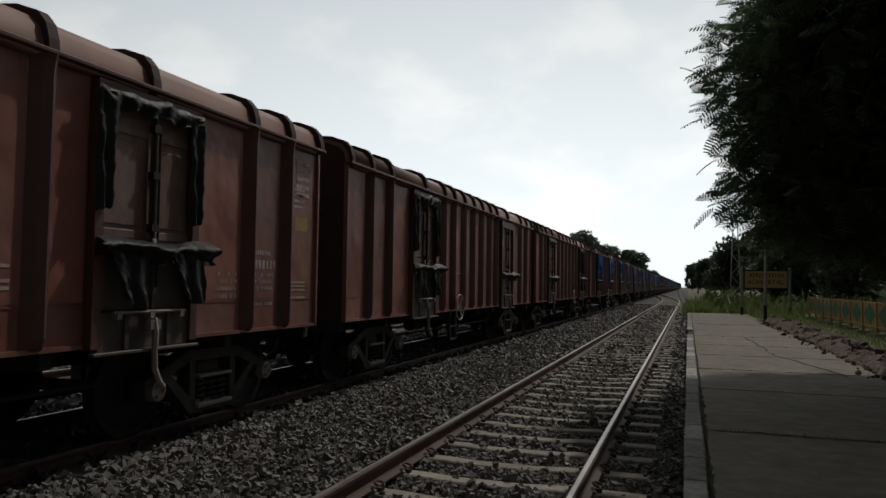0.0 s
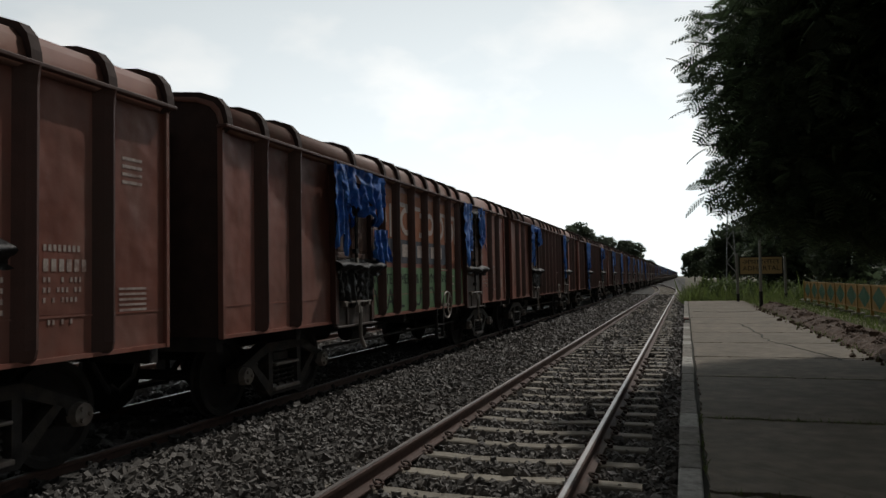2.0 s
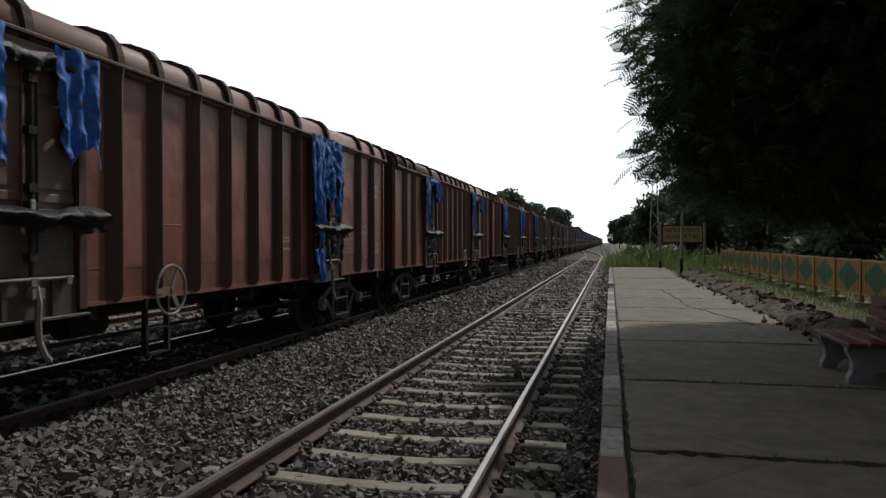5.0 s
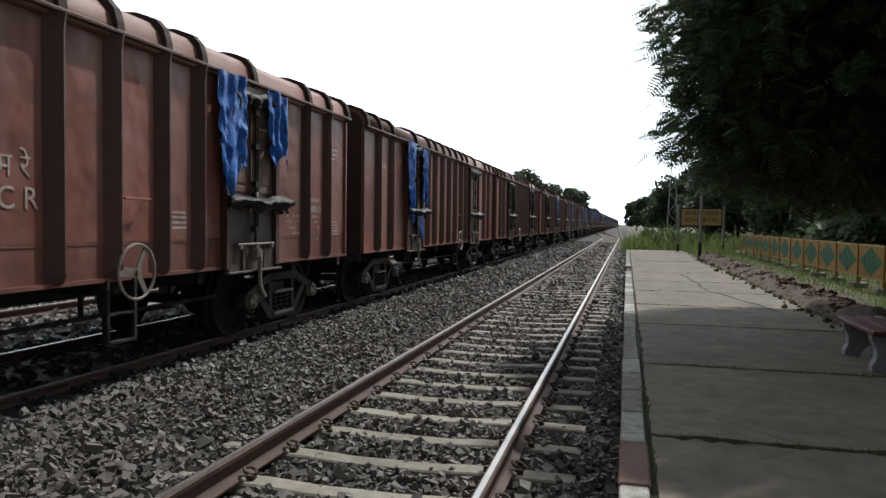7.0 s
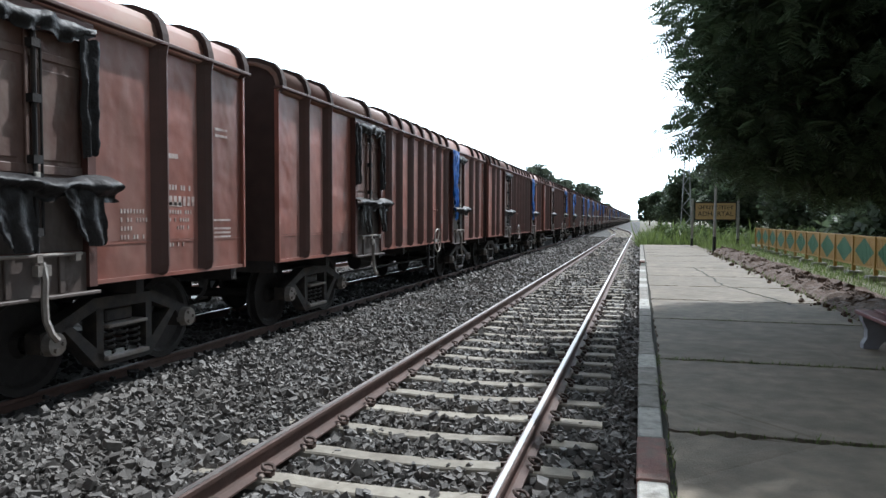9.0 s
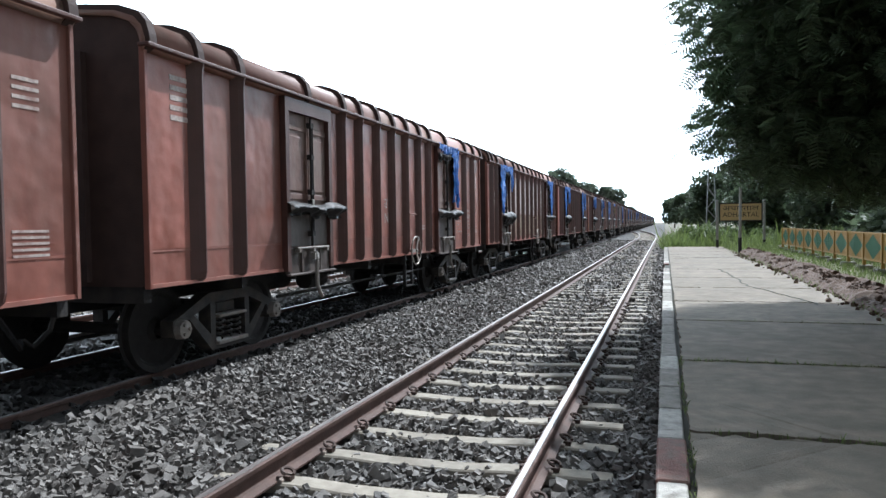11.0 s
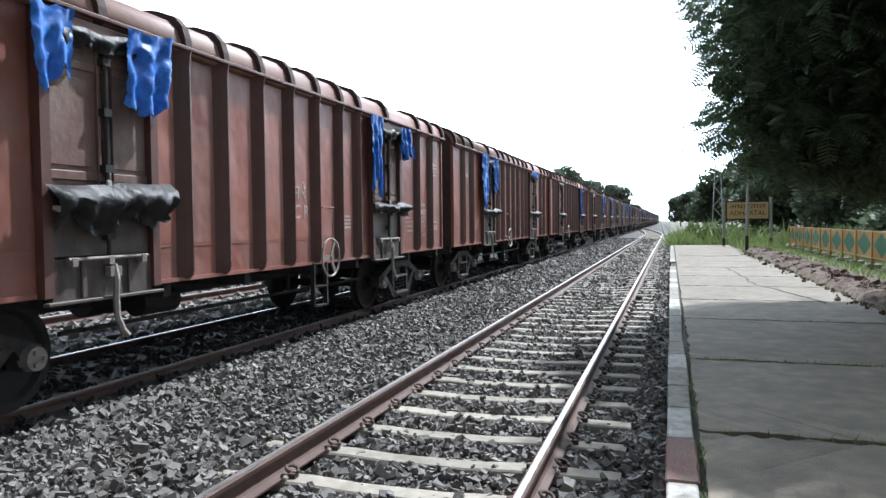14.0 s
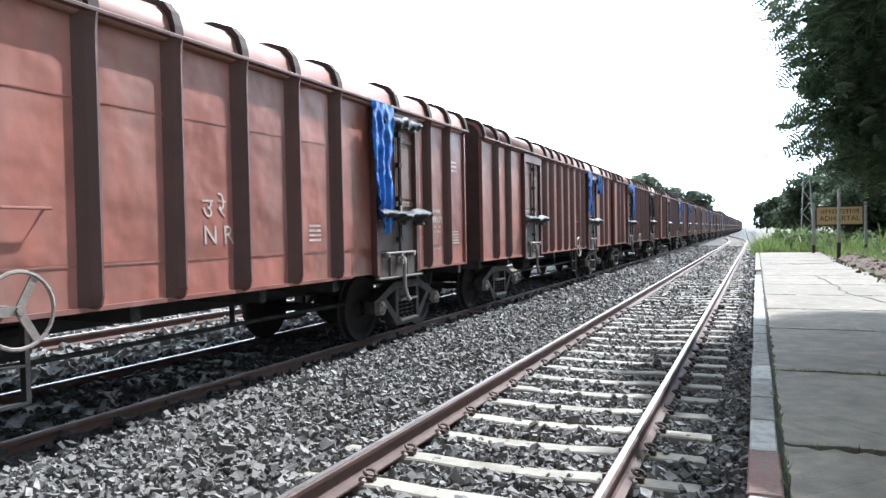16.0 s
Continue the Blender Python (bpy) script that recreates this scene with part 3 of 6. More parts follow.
def stone_field(name, x0, x1, y0, y1, per_m2, size, label, tracks, mat="ballast"):
    n = int((x1 - x0) * (y1 - y0) * per_m2)
    p = np.stack([rng.uniform(x0, x1, n), rng.uniform(y0, y1, n), np.zeros(n)], 1)
    keep = np.ones(n, bool)
    for tx, first in tracks:
        u = p[:, 0] - tx
        v = np.abs(((p[:, 1] - first + GAP / 2) % GAP) - GAP / 2)
        on = (np.abs(u) < 1.39) & (v < 0.115)
        keep &= ~(on & (rng.random(n) < np.where(u < -1.0, 0.45, 0.94)))
        keep &= ~(np.abs(np.abs(u) - 0.872) < 0.10)
    p = p[keep]
    n = len(p)
    hx = np.linspace(-16, 1.7, 400)
    p[:, 2] = np.interp(p[:, 0], hx, [ballast_height(x) for x in hx])
    for tx, first in tracks:
        v = np.abs(((p[:, 1] - first + GAP / 2) % GAP) - GAP / 2)
        p[:, 2] -= np.where(np.abs(p[:, 0] - tx) < 1.3, 0.012, 0.0)
    p[:, 2] += rng.normal(-0.010, 0.026, n) + np.where((p[:, 0] < -0.98) & (p[:, 0] > -1.6), 0.03, 0.0)
    cube = np.array([(-1, -1, -1), (1, -1, -1), (1, 1, -1), (-1, 1, -1), (-1, -1, 1), (1, -1, 1), (1, 1, 1), (-1, 1, 1)], float)
    quads = [(0, 3, 2, 1), (4, 5, 6, 7), (0, 1, 5, 4), (1, 2, 6, 5), (2, 3, 7, 6), (3, 0, 4, 7)]
    sz = size * np.clip(rng.lognormal(0, 0.36, n), 0.45, 1.9)[:, None] * rng.uniform(0.45, 1.5, (n, 3)) * np.array([1.10, 1.10, 0.72])
    rot = turns(rng, n, 0.85)
    v = cube[None] * (1 + rng.uniform(-0.48, 0.14, (n, 8, 3)))
    v = np.einsum("nij,nvj->nvi", rot, v * sz[:, None, :]) + p[:, None, :]
    f = (np.array(quads)[None] + (np.arange(n) * 8)[:, None, None]).reshape(-1, 4)
    return tagged(part(name, raw_mesh(name, v.reshape(-1, 3), f, mat), ""), label, "ballast", kind="stuff")


T1, T2, T3 = (0.0, SLEEPER_0), (-4.73, SLEEPER_0 + 0.2), (-9.4, SLEEPER_0 + 0.1)
stone_field("ballast_stones", -3.38, 1.66, 2.2, 16, 1100, 0.0195, "loose grey and brown crushed stone between the rails", (T1, T2))
stone_field("ballast_stones", -3.38, 1.66, 16, 34, 330, 0.028, "loose grey crushed stone between the rails", (T1, T2))
stone_field("ballast_stones", -3.38, 1.66, 34, 70, 70, 0.042, "loose grey crushed stone along the track", (T1, T2))
stone_field("ballast_stones", -3.38, 1.66, -6, 2.2, 420, 0.026, "loose grey crushed stone along the near track", (T1, T2))
# stones coloured dark where the train's shadow lies
stone_field("sooty_stones", -6.2, -3.38, 2.2, 40, 190, 0.026, "grimy crushed stone under the train, darkened for its shadow", (T2,), "soot")
stone_field("ballast_stones", -13.0, -6.2, 2.5, 28, 55, 0.042, "loose crushed stone beyond the train", (T2, T3))

# the platform: cracked concrete slabs with a row of coping stones
platform = thing("platform", "low station platform of cracked worn concrete slabs", "platform", kind="structure")
part("platform_core", boxes((1.70, 5.15, -12, 46.6, -0.42, -0.05)), "crack", platform)
joints = [-12, -8.9, -5.8, -2.9, 0.1, 2.75, 5.58, 8.5, 12.0, 14.9, 18.0, 21.2, 24.9, 28.5, 32, 35.6, 39.2, 42.9, 46.6]
rs = random.Random(3)
for j0, j1 in zip(joints, joints[1:]):
    bm = bmesh.new()
    n = 72
    def ragged(y, sgn):
        return [(1.895 + (5.15 - 1.895) * i / n, y + sgn * (0.012 + 0.030 * abs(noise.noise(Vector((i * 0.83, y * 7.7, sgn)))) + abs(noise.noise(Vector((i * 0.27, y * 3.1, sgn)))) * (0.10 if y in (5.58, 8.5) else 0.07))) for i in range(n + 1)]
    near_, far_ = ragged(j0, 1), ragged(j1, -1)
    steps = max(2, int((j1 - j0) / 0.12)) if -1 < j0 < 14 else 2
    rim = [(1.893 + 0.065 * abs(noise.noise(Vector((3.0, (j1 + (j0 - j1) * q / steps) * 2.6, 1.0)))) + 0.012 * noise.noise(Vector((1.0, (j1 + (j0 - j1) * q / steps) * 11.0, 1.0))), j1 + (j0 - j1) * q / steps) for q in range(1, steps)]
    outline = near_ + far_[::-1] + rim
    lo, hi = [bm.verts.new((x, y, -0.10)) for x, y in outline], [bm.verts.new((x, y, rs.uniform(-0.004, 0.006))) for x, y in outline]
    k = len(outline)
    for i in range(k):
        bm.faces.new((lo[i], lo[(i + 1) % k], hi[(i + 1) % k], hi[i]))
    top = bm.faces.new(hi)
    bmesh.ops.triangulate(bm, faces=[top])
    part("slab", bm, "concrete", platform)
y = -2.6
i = 0
while y < 46:
    ln = 0.87 * rs.uniform(0.94, 1.05)
    worn = rs.uniform(0.0, 0.018)
    far = y > 13
    mat = {9: "white_paint", 8: "red_paint", 12: "white_paint", 7: "white_paint"}.get(i, "coping")
    if far and y < 30:
        tint = rs.random()
        mat = "white_paint" if tint < 0.45 else "red_paint" if tint < 0.68 else "coping"
    if not 24.5 < y < 27.2:
        c = boxes((1.665 + worn * 0.5, 1.868 - worn, y + 0.008, y + ln - 0.008, -0.42, 0.004 - worn * 0.3), bevel=0.012)
        part("coping_stone", c, mat, platform, {"white_paint": "flaking white-painted coping stone", "red_paint": "faded red-painted coping stone"}.get(mat, ""))
    y += ln
    i += 1


def crack_line(points, width, parent):
    """A thin weed-filled crack lying on the slabs."""
    bm = bmesh.new()
    rc = random.Random(len(points))
    fine = []
    for (x0, y0), (x1, y1) in zip(points, points[1:]):
        for s in range(8):
            a = s / 8
            fine.append((x0 + (x1 - x0) * a + rc.uniform(-0.05, 0.05), y0 + (y1 - y0) * a + rc.uniform(-0.05, 0.05)))
    up = [(bm.verts.new((x - width * rc.uniform(0.3, 1), y, 0.008)), bm.verts.new((x + width * rc.uniform(0.3, 1), y, 0.008))) for x, y in fine]
    dn = [(bm.verts.new((a.co.x, a.co.y, -0.03)), bm.verts.new((b.co.x, b.co.y, -0.03))) for a, b in up]
    for k in range(len(up) - 1):
        bm.faces.new((up[k][0], up[k][1], up[k + 1][1], up[k + 1][0]))
        bm.faces.new((up[k][0], up[k + 1][0], dn[k + 1][0], dn[k][0]))
        bm.faces.new((up[k][1], dn[k][1], dn[k + 1][1], up[k + 1][1]))
    part("crack", bm, "crack", parent, "dark weed-grown crack")


crack_line([(3.35, 25.0), (3.55, 21.5), (3.6, 18.5), (4.2, 16.0), (4.45, 14.3)], 0.030, platform)
crack_line([(2.1, 33.2), (3.4, 32.6), (4.8, 33.4)], 0.03, platform)


# bank beside the platform, dug soil and grass
def bank_height(x, y):
    return 0.02 + 0.06 * smooth_step((x - 5.2) / 1.5) + 0.03 * noise.noise(Vector((x * 0.6, y * 0.6, 2)))


bm = bmesh.new()
xs = [5.1 + 0.35 * i for i in range(14)] + [11, 14, 20, 35, 80]
ys = [-14 + 0.7 * i for i in range(88)] + [48.2, 50, 52]
rows_ = [[bm.verts.new((x, y, bank_height(x, y) if y < 47.6 else -0.36)) for x in xs] for y in ys]
for r0, r1 in zip(rows_, rows_[1:]):
    for i in range(len(xs) - 1):
        bm.faces.new((r0[i], r0[i + 1], r1[i + 1], r1[i]))
low = [bm.verts.new((5.1, y, -0.42)) for y in ys]
for i in range(len(ys) - 1):
    bm.faces.new((rows_[i][0], rows_[i + 1][0], low[i + 1], low[i]))
tagged(part("ground_bank", bm, "earth"), "raised earth ground with grass behind the platform", "ground", kind="structure")

bm = bmesh.new()
xs = [5.0 + 0.07 * i for i in range(22)]
ys = [9.2 + 0.14 * i for i in range(210)]
rows_ = []
for y in ys:
    row = []
    for x in xs:
        u = (x - 5.0) / (1.47 - 0.35 * smooth_step((y - 20) / 16))
        h = max(0.0, math.sin(min(1, max(0, u)) * math.pi)) ** 0.7
        h *= 0.20 + 0.10 * noise.noise(Vector((x * 1.5, y * 0.8, 5)))
        h *= smooth_step((y - 9.2) / 1.5) * smooth_step((38.6 - y) / 1.5)
        row.append(bm.verts.new((x + 0.05 * noise.noise(Vector((x * 4, y * 4, 1))) + 0.12 * noise.noise(Vector((0, y * 0.9, 3))), y, -0.01 + h + (0.06 * noise.noise(Vector((x * 6, y * 6, 9))) + 0.03 * noise.noise(Vector((x * 16, y * 16, 4)))) * min(1, h * 8))))
    rows_.append(row)
for r0, r1 in zip(rows_, rows_[1:]):
    for i in range(len(xs) - 1):
        bm.faces.new((r0[i], r0[i + 1], r1[i + 1], r1[i]))
tagged(part("soil_heap", bm, "soil"), "long heap of dug brown soil along the platform", "soil", kind="structure")


def clods(name, n, xy, size, mat, label, z):
    p = np.array([xy() for _ in range(n)])
    p = np.concatenate([p, np.array([[z(x, y)] for x, y in p])], 1)
    cube = np.array([(-1, -1, -1), (1, -1, -1), (1, 1, -1), (-1, 1, -1), (-1, -1, 1), (1, -1, 1), (1, 1, 1), (-1, 1, 1)], float)
    quads = np.array([(0, 3, 2, 1), (4, 5, 6, 7), (0, 1, 5, 4), (1, 2, 6, 5), (2, 3, 7, 6), (3, 0, 4, 7)])
    v = cube[None] * (1 + rng.uniform(-0.5, 0.2, (n, 8, 3))) * (size * rng.lognormal(0, 0.5, n))[:, None, None]
    v = np.einsum("nij,nvj->nvi", turns(rng, n, 1.2), v) + p[:, None, :]
    f = (quads[None] + (np.arange(n) * 8)[:, None, None]).reshape(-1, 4)
    return tagged(part(name, raw_mesh(name, v.reshape(-1, 3), f, mat), ""), label, "soil", kind="stuff")


clods("soil_clods", 3600, lambda: (random.gauss(5.6, 0.32), random.uniform(9.8, 38)), 0.024, "soil", "brown soil clods strewn over the heap and the slabs",
      lambda x, y: 0.0 + 0.18 * max(0, 1 - abs((x - 5.7) / 0.62)) ** 0.8 if x > 5.05 else 0.02)


def blades(name, n, xy, h, label, z, mat="grass", lean=0.35):
    """Grass: single bent blades in tufts."""
    p = np.array([xy() for _ in range(n)])
    p = np.concatenate([p, np.array([[z(x, y)] for x, y in p])], 1)
    blade = np.array([(-0.5, 0, 0), (0.5, 0, 0), (0.35, 0.12, 0.55), (-0.35, 0.12, 0.55), (0.02, 0.4, 1.0), (-0.02, 0.4, 1.0)])
    hs = h * rng.lognormal(0, 0.35, n)
    size = np.stack([hs * 0.05 + 0.006, hs, hs], 1)
    return tagged(part(name, scatter(name, blade, [(0, 1, 2, 3), (3, 2, 4, 5)], placed(turns(rng, n, lean), size, p), mat), ""), label, "grass", kind="stuff")


blades("grass", 11000, lambda: (random.uniform(6.15, 8.8), random.uniform(9.5, 40)), 0.12, "short green grass along the fence", lambda x, y: bank_height(x, y))
blades("grass", 2200, lambda: (random.choice((5.02, 6.3, 6.3)) + random.gauss(0, 0.12), random.uniform(10.5, 40)), 0.065, "grass tufts at the foot of the soil heap", lambda x, y: 0.03)
blades("tall_grass", 9000, lambda: (random.uniform(1.6, 12), 47.4 + random.expovariate(1 / 7)), 0.75, "tall green weeds past the platform's end", lambda x, y: -0.40, lean=0.5)
blades("tall_grass", 2500, lambda: (random.uniform(1.9, 3.2) + 0.00 * 1, random.uniform(47.2, 95)), 0.35, "weeds beside the track", lambda x, y: -0.40, lean=0.5)
blades("grass", 1800, lambda: (random.uniform(4.9, 7.6), random.uniform(38.2, 47)), 0.25, "weeds round the foot of the sign", lambda x, y: 0.03, lean=0.5)
blades("grass", 160, lambda: (1.885 + random.gauss(0, 0.012), random.choice((3.9, 5.0, 6.3, 7.2, 8.4)) + random.gauss(0, 0.22)), 0.035, "small weeds in the platform joints", lambda x, y: -0.01)
blades("grass", 420, lambda: (random.uniform(1.95, 4.9), random.choice((5.58, 8.5, 8.5)) + random.gauss(0, 0.022)), 0.035, "small weeds in a slab joint", lambda x, y: -0.01)


for y_weeds, x_from in ((5.58, 3.0), (8.5, 1.95), (12.0, 2.2)):
    blades("weeds", 420, lambda: (random.uniform(x_from, 5.1), y_weeds + random.gauss(0, 0.025)), 0.035, "low dark weeds in a slab joint", lambda x, y: -0.03)
# ---- the goods train ----
HALF = 6.75
RIBS = (0.0, 0.75, 1.52, 2.20, 5.12, 5.94)
WIDE = {2: 3.95, 14: 4.45, 15: 3.95, 18: 3.95}
WIDE_RIBS = {3.95: (0.47, 1.41, 2.33, 5.12, 5.94), 4.45: (0.44, 1.32, 2.20, 3.08, 5.62, 6.25)}
DOOR_IN, DOOR_OUT = 2.70, 4.10
DOOR_MID = 3.40
ROOF_ARC = ((1.56, 3.45), (1.55, 3.54), (1.51, 3.66), (1.42, 3.755), (1.20, 3.83), (0.75, 3.88), (0.0, 3.90))


def arc_band(y0, y1, grow, base=0.0):
    """A curved strip over the roof from eave to eave."""
    bm = bmesh.new()
    outer = [(x * (1 + grow / 1.6), z + grow * (0.3 + 0.7 * min(1, (z - 3.4) / 0.4))) for x, z in ROOF_ARC]
    inner = [(x * (1 - 0.03), z - 0.05) for x, z in ROOF_ARC]
    full_o = outer + [(-x, z) for x, z in outer[-2::-1]]
    full_i = inner + [(-x, z) for x, z in inner[-2::-1]]
    sweep(bm, full_o + full_i[::-1], (y0, y1))
    return bm


def rib_mesh():
    bm = bmesh.new()
    rings = []
    for z, d in ((1.045, 0.02), (1.085, 0.075), (1.16, 0.098), (3.30, 0.098), (3.40, 0.11), (3.455, 0.125)):
        rings.append([bm.verts.new(p) for p in ((0, -0.145, z), (d * 0.62, -0.06, z), (d, 0.012, z), (d * 0.94, 0.04, z), (0, 0.075, z))])
    for r0, r1 in zip(rings, rings[1:]):
        for i in range(5):
            bm.faces.new((r0[i], r0[(i + 1) % 5], r1[(i + 1) % 5], r1[i]))
    bm.faces.new(rings[0])
    bm.faces.new(rings[-1][::-1])
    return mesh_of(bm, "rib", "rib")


def torn(w, h, seed, out=0.0, near=0.115, folds=3.0, fold=0.03, taper=0.15, ragged=0.5, drift=0.0, holes=0.0, rise=0.0, nu=22, nv=22):
    """A creased plastic sheet in y and z, hung from its top edge at z = 0, with a ragged hem.
    out: how far it bellies away from the wall; rise: how far its right end hangs above its left one."""
    bm = bmesh.new()
    off = Vector((seed * 3.7, seed * 1.3, seed * 0.9))
    grids = [[], []]
    for j in range(nv + 1):
        rows = ([], [])
        for i in range(nu + 1):
            u, v = i / nu, j / nv
            hem = 0.35 + 0.75 * noise.noise(off + Vector((u * 2.2 * (0.4 + w), 0, 11))) + 0.22 * noise.noise(off + Vector((u * 14 * w, 0, 4))) + 0.10 * noise.noise(off + Vector((u * 40 * w, 0, 6)))
            drop = h * (1 - ragged * min(1.0, max(0.0, hem)))
            side = 0.06 * noise.noise(off + Vector((0 if u < 0.5 else 5, v * 4, 7))) + 0.05 * noise.noise(off + Vector((0 if u < 0.5 else 5, v * 15, 2)))
            y = (u - 0.5) * w * (1 - taper * v) + drift * v + side * v * (2 * abs(u - 0.5)) ** 3 * min(1, w)
            z = -drop * v + rise * (u - 0.5) + 0.05 * (1 - v) * noise.noise(off + Vector((u * 4, 0, 3)))
            belly = math.sin(min(1.0, v * 1.25) * math.pi) * 0.8 + 0.2 * v
            crease = abs(noise.noise(off + Vector((u * 5 * w + v, v * 3.5 * h, 5)))) + 0.5 * abs(noise.noise(off + Vector((u * 11 * w, v * 9 * h, 9))))
            wave = math.sin(6.2832 * folds * u + 1.6 * noise.noise(off + Vector((u, v * 1.3, 1)))) * (0.35 + 0.65 * v)
            x = near + out * belly * (0.75 + 0.5 * noise.noise(off + Vector((u * 3, 0, 8)))) + fold * (1 + wave) - 0.08 * crease * (0.3 + min(1, w)) * min(0.9, 0.25 + h * 0.7) + 0.03
            for k in (0, 1):
                rows[k].append(bm.verts.new((max(0.045, x) - 0.005 * k, y, z)))
        grids[0].append(rows[0])
        grids[1].append(rows[1])
    for j in range(nv):
        for i in range(nu):
            u, v = (i + 0.5) / nu, (j + 0.5) / nv
            if holes and v > 0.15 and noise.noise(off + Vector((u * 4 * w, v * 3.5 * h, 21))) > 0.62 - holes:
                continue
            for g, way in ((grids[0], 1), (grids[1], -1)):
                bm.faces.new((g[j][i], g[j + 1][i], g[j + 1][i + 1], g[j][i + 1])[::way])
    bmesh.ops.delete(bm, geom=[q for q in bm.verts if not q.link_faces], context="VERTS")
    return bm


def door_meshes():
    """A double-leaf steel door: frame, two ribbed leaves, locking bars."""
    w = (DOOR_OUT - DOOR_IN) / 2
    panel = boxes((-0.02, 0.02, -w + 0.10, w - 0.10, 1.965, 3.22), (0.02, 0.035, -w + 0.10, w - 0.10, 2.02, 2.10), (0.02, 0.035, -w + 0.10, w - 0.10, 2.98, 3.05),
                  (0.02, 0.05, -0.035, 0.0, 1.97, 3.22), (0.02, 0.04, 0.04, 0.07, 1.97, 3.22), (0.02, 0.032, -w + 0.14, -0.10, 2.14, 2.90), (0.02, 0.032, 0.12, w - 0.14, 2.14, 2.90), bevel=0.006)
    frame_ = bmesh.new()
    outer = ((-w, 1.03), (-w, 3.40), (w, 3.40), (w, 1.03))
    inner = ((-w + 0.10, 1.03), (-w + 0.10, 3.22), (w - 0.10, 3.22), (w - 0.10, 1.03))
    ob, of, ib, if_ = [[frame_.verts.new((x, a, b)) for a, b in ring] for ring in (outer, inner) for x in (-0.03, 0.09)]
    for q in range(3):
        for r0, r1 in ((of, if_), (if_, ib), (ib, ob), (ob, of)):
            frame_.faces.new((r0[q], r0[q + 1], r1[q + 1], r1[q]))
    for q in (0, 3):
        frame_.faces.new((ob[q], of[q], if_[q], ib[q]))
    bmesh.ops.recalc_face_normals(frame_, faces=frame_.faces[:])
    flap = boxes((-0.01, 0.06, -w + 0.10, w - 0.10, 0.97, 1.345), bevel=0.006)
    lower = boxes((-0.01, 0.045, -w + 0.12, w - 0.12, 1.36, 1.96), bevel=0.006)
    rail_ = boxes((0.045, 0.068, -w + 0.12, w - 0.12, 1.87, 1.95), bevel=0.006)
    ledge = boxes((0.06, 0.13, -w, w, 0.965, 0.995), bevel=0.006)
    hinge = boxes((0.06, 0.085, -0.03, 0.03, 1.0, 1.33), bevel=0.006)
    bar = bmesh.new()
    rod(bar, (0.115, -0.48, 1.34), (0.115, 0.48, 1.34), 0.016)
    for yy in (-0.42, 0.0, 0.42):
        box(bar, 0.05, 0.135, yy - 0.03, yy + 0.03, 1.28, 1.35)
    lock = bmesh.new()
    rod(lock, (0.09, 0.015, 1.36), (0.09, 0.015, 3.2), 0.02)
    rod(lock, (0.075, 0.10, 1.5), (0.075, 0.10, 3.1), 0.012)
    for zz in (1.5, 1.95, 2.1, 2.6, 3.05):
        box(lock, 0.03, 0.12, -0.03, 0.06, zz, zz + 0.07)
    lever = bmesh.new()
    tube(lever, [(0.13, 0.02, 1.28), (0.16, 0.02, 1.14), (0.15, 0.02, 0.96), (0.15, 0.03, 0.80), (0.17, 0.07, 0.68), (0.18, 0.12, 0.62)], 0.030, 6)
    box(lever, 0.10, 0.16, -0.05, 0.09, 1.17, 1.26)
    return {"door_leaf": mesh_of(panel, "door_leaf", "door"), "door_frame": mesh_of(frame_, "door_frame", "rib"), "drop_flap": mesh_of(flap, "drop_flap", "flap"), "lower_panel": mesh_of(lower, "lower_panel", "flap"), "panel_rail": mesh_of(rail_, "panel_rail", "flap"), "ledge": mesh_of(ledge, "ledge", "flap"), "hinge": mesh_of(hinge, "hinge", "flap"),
            "bolt_bar": mesh_of(bar, "bolt_bar", "bare"), "lock_rod": mesh_of(lock, "lock_rod", "under"), "lever": mesh_of(lever, "lever", "bare")}


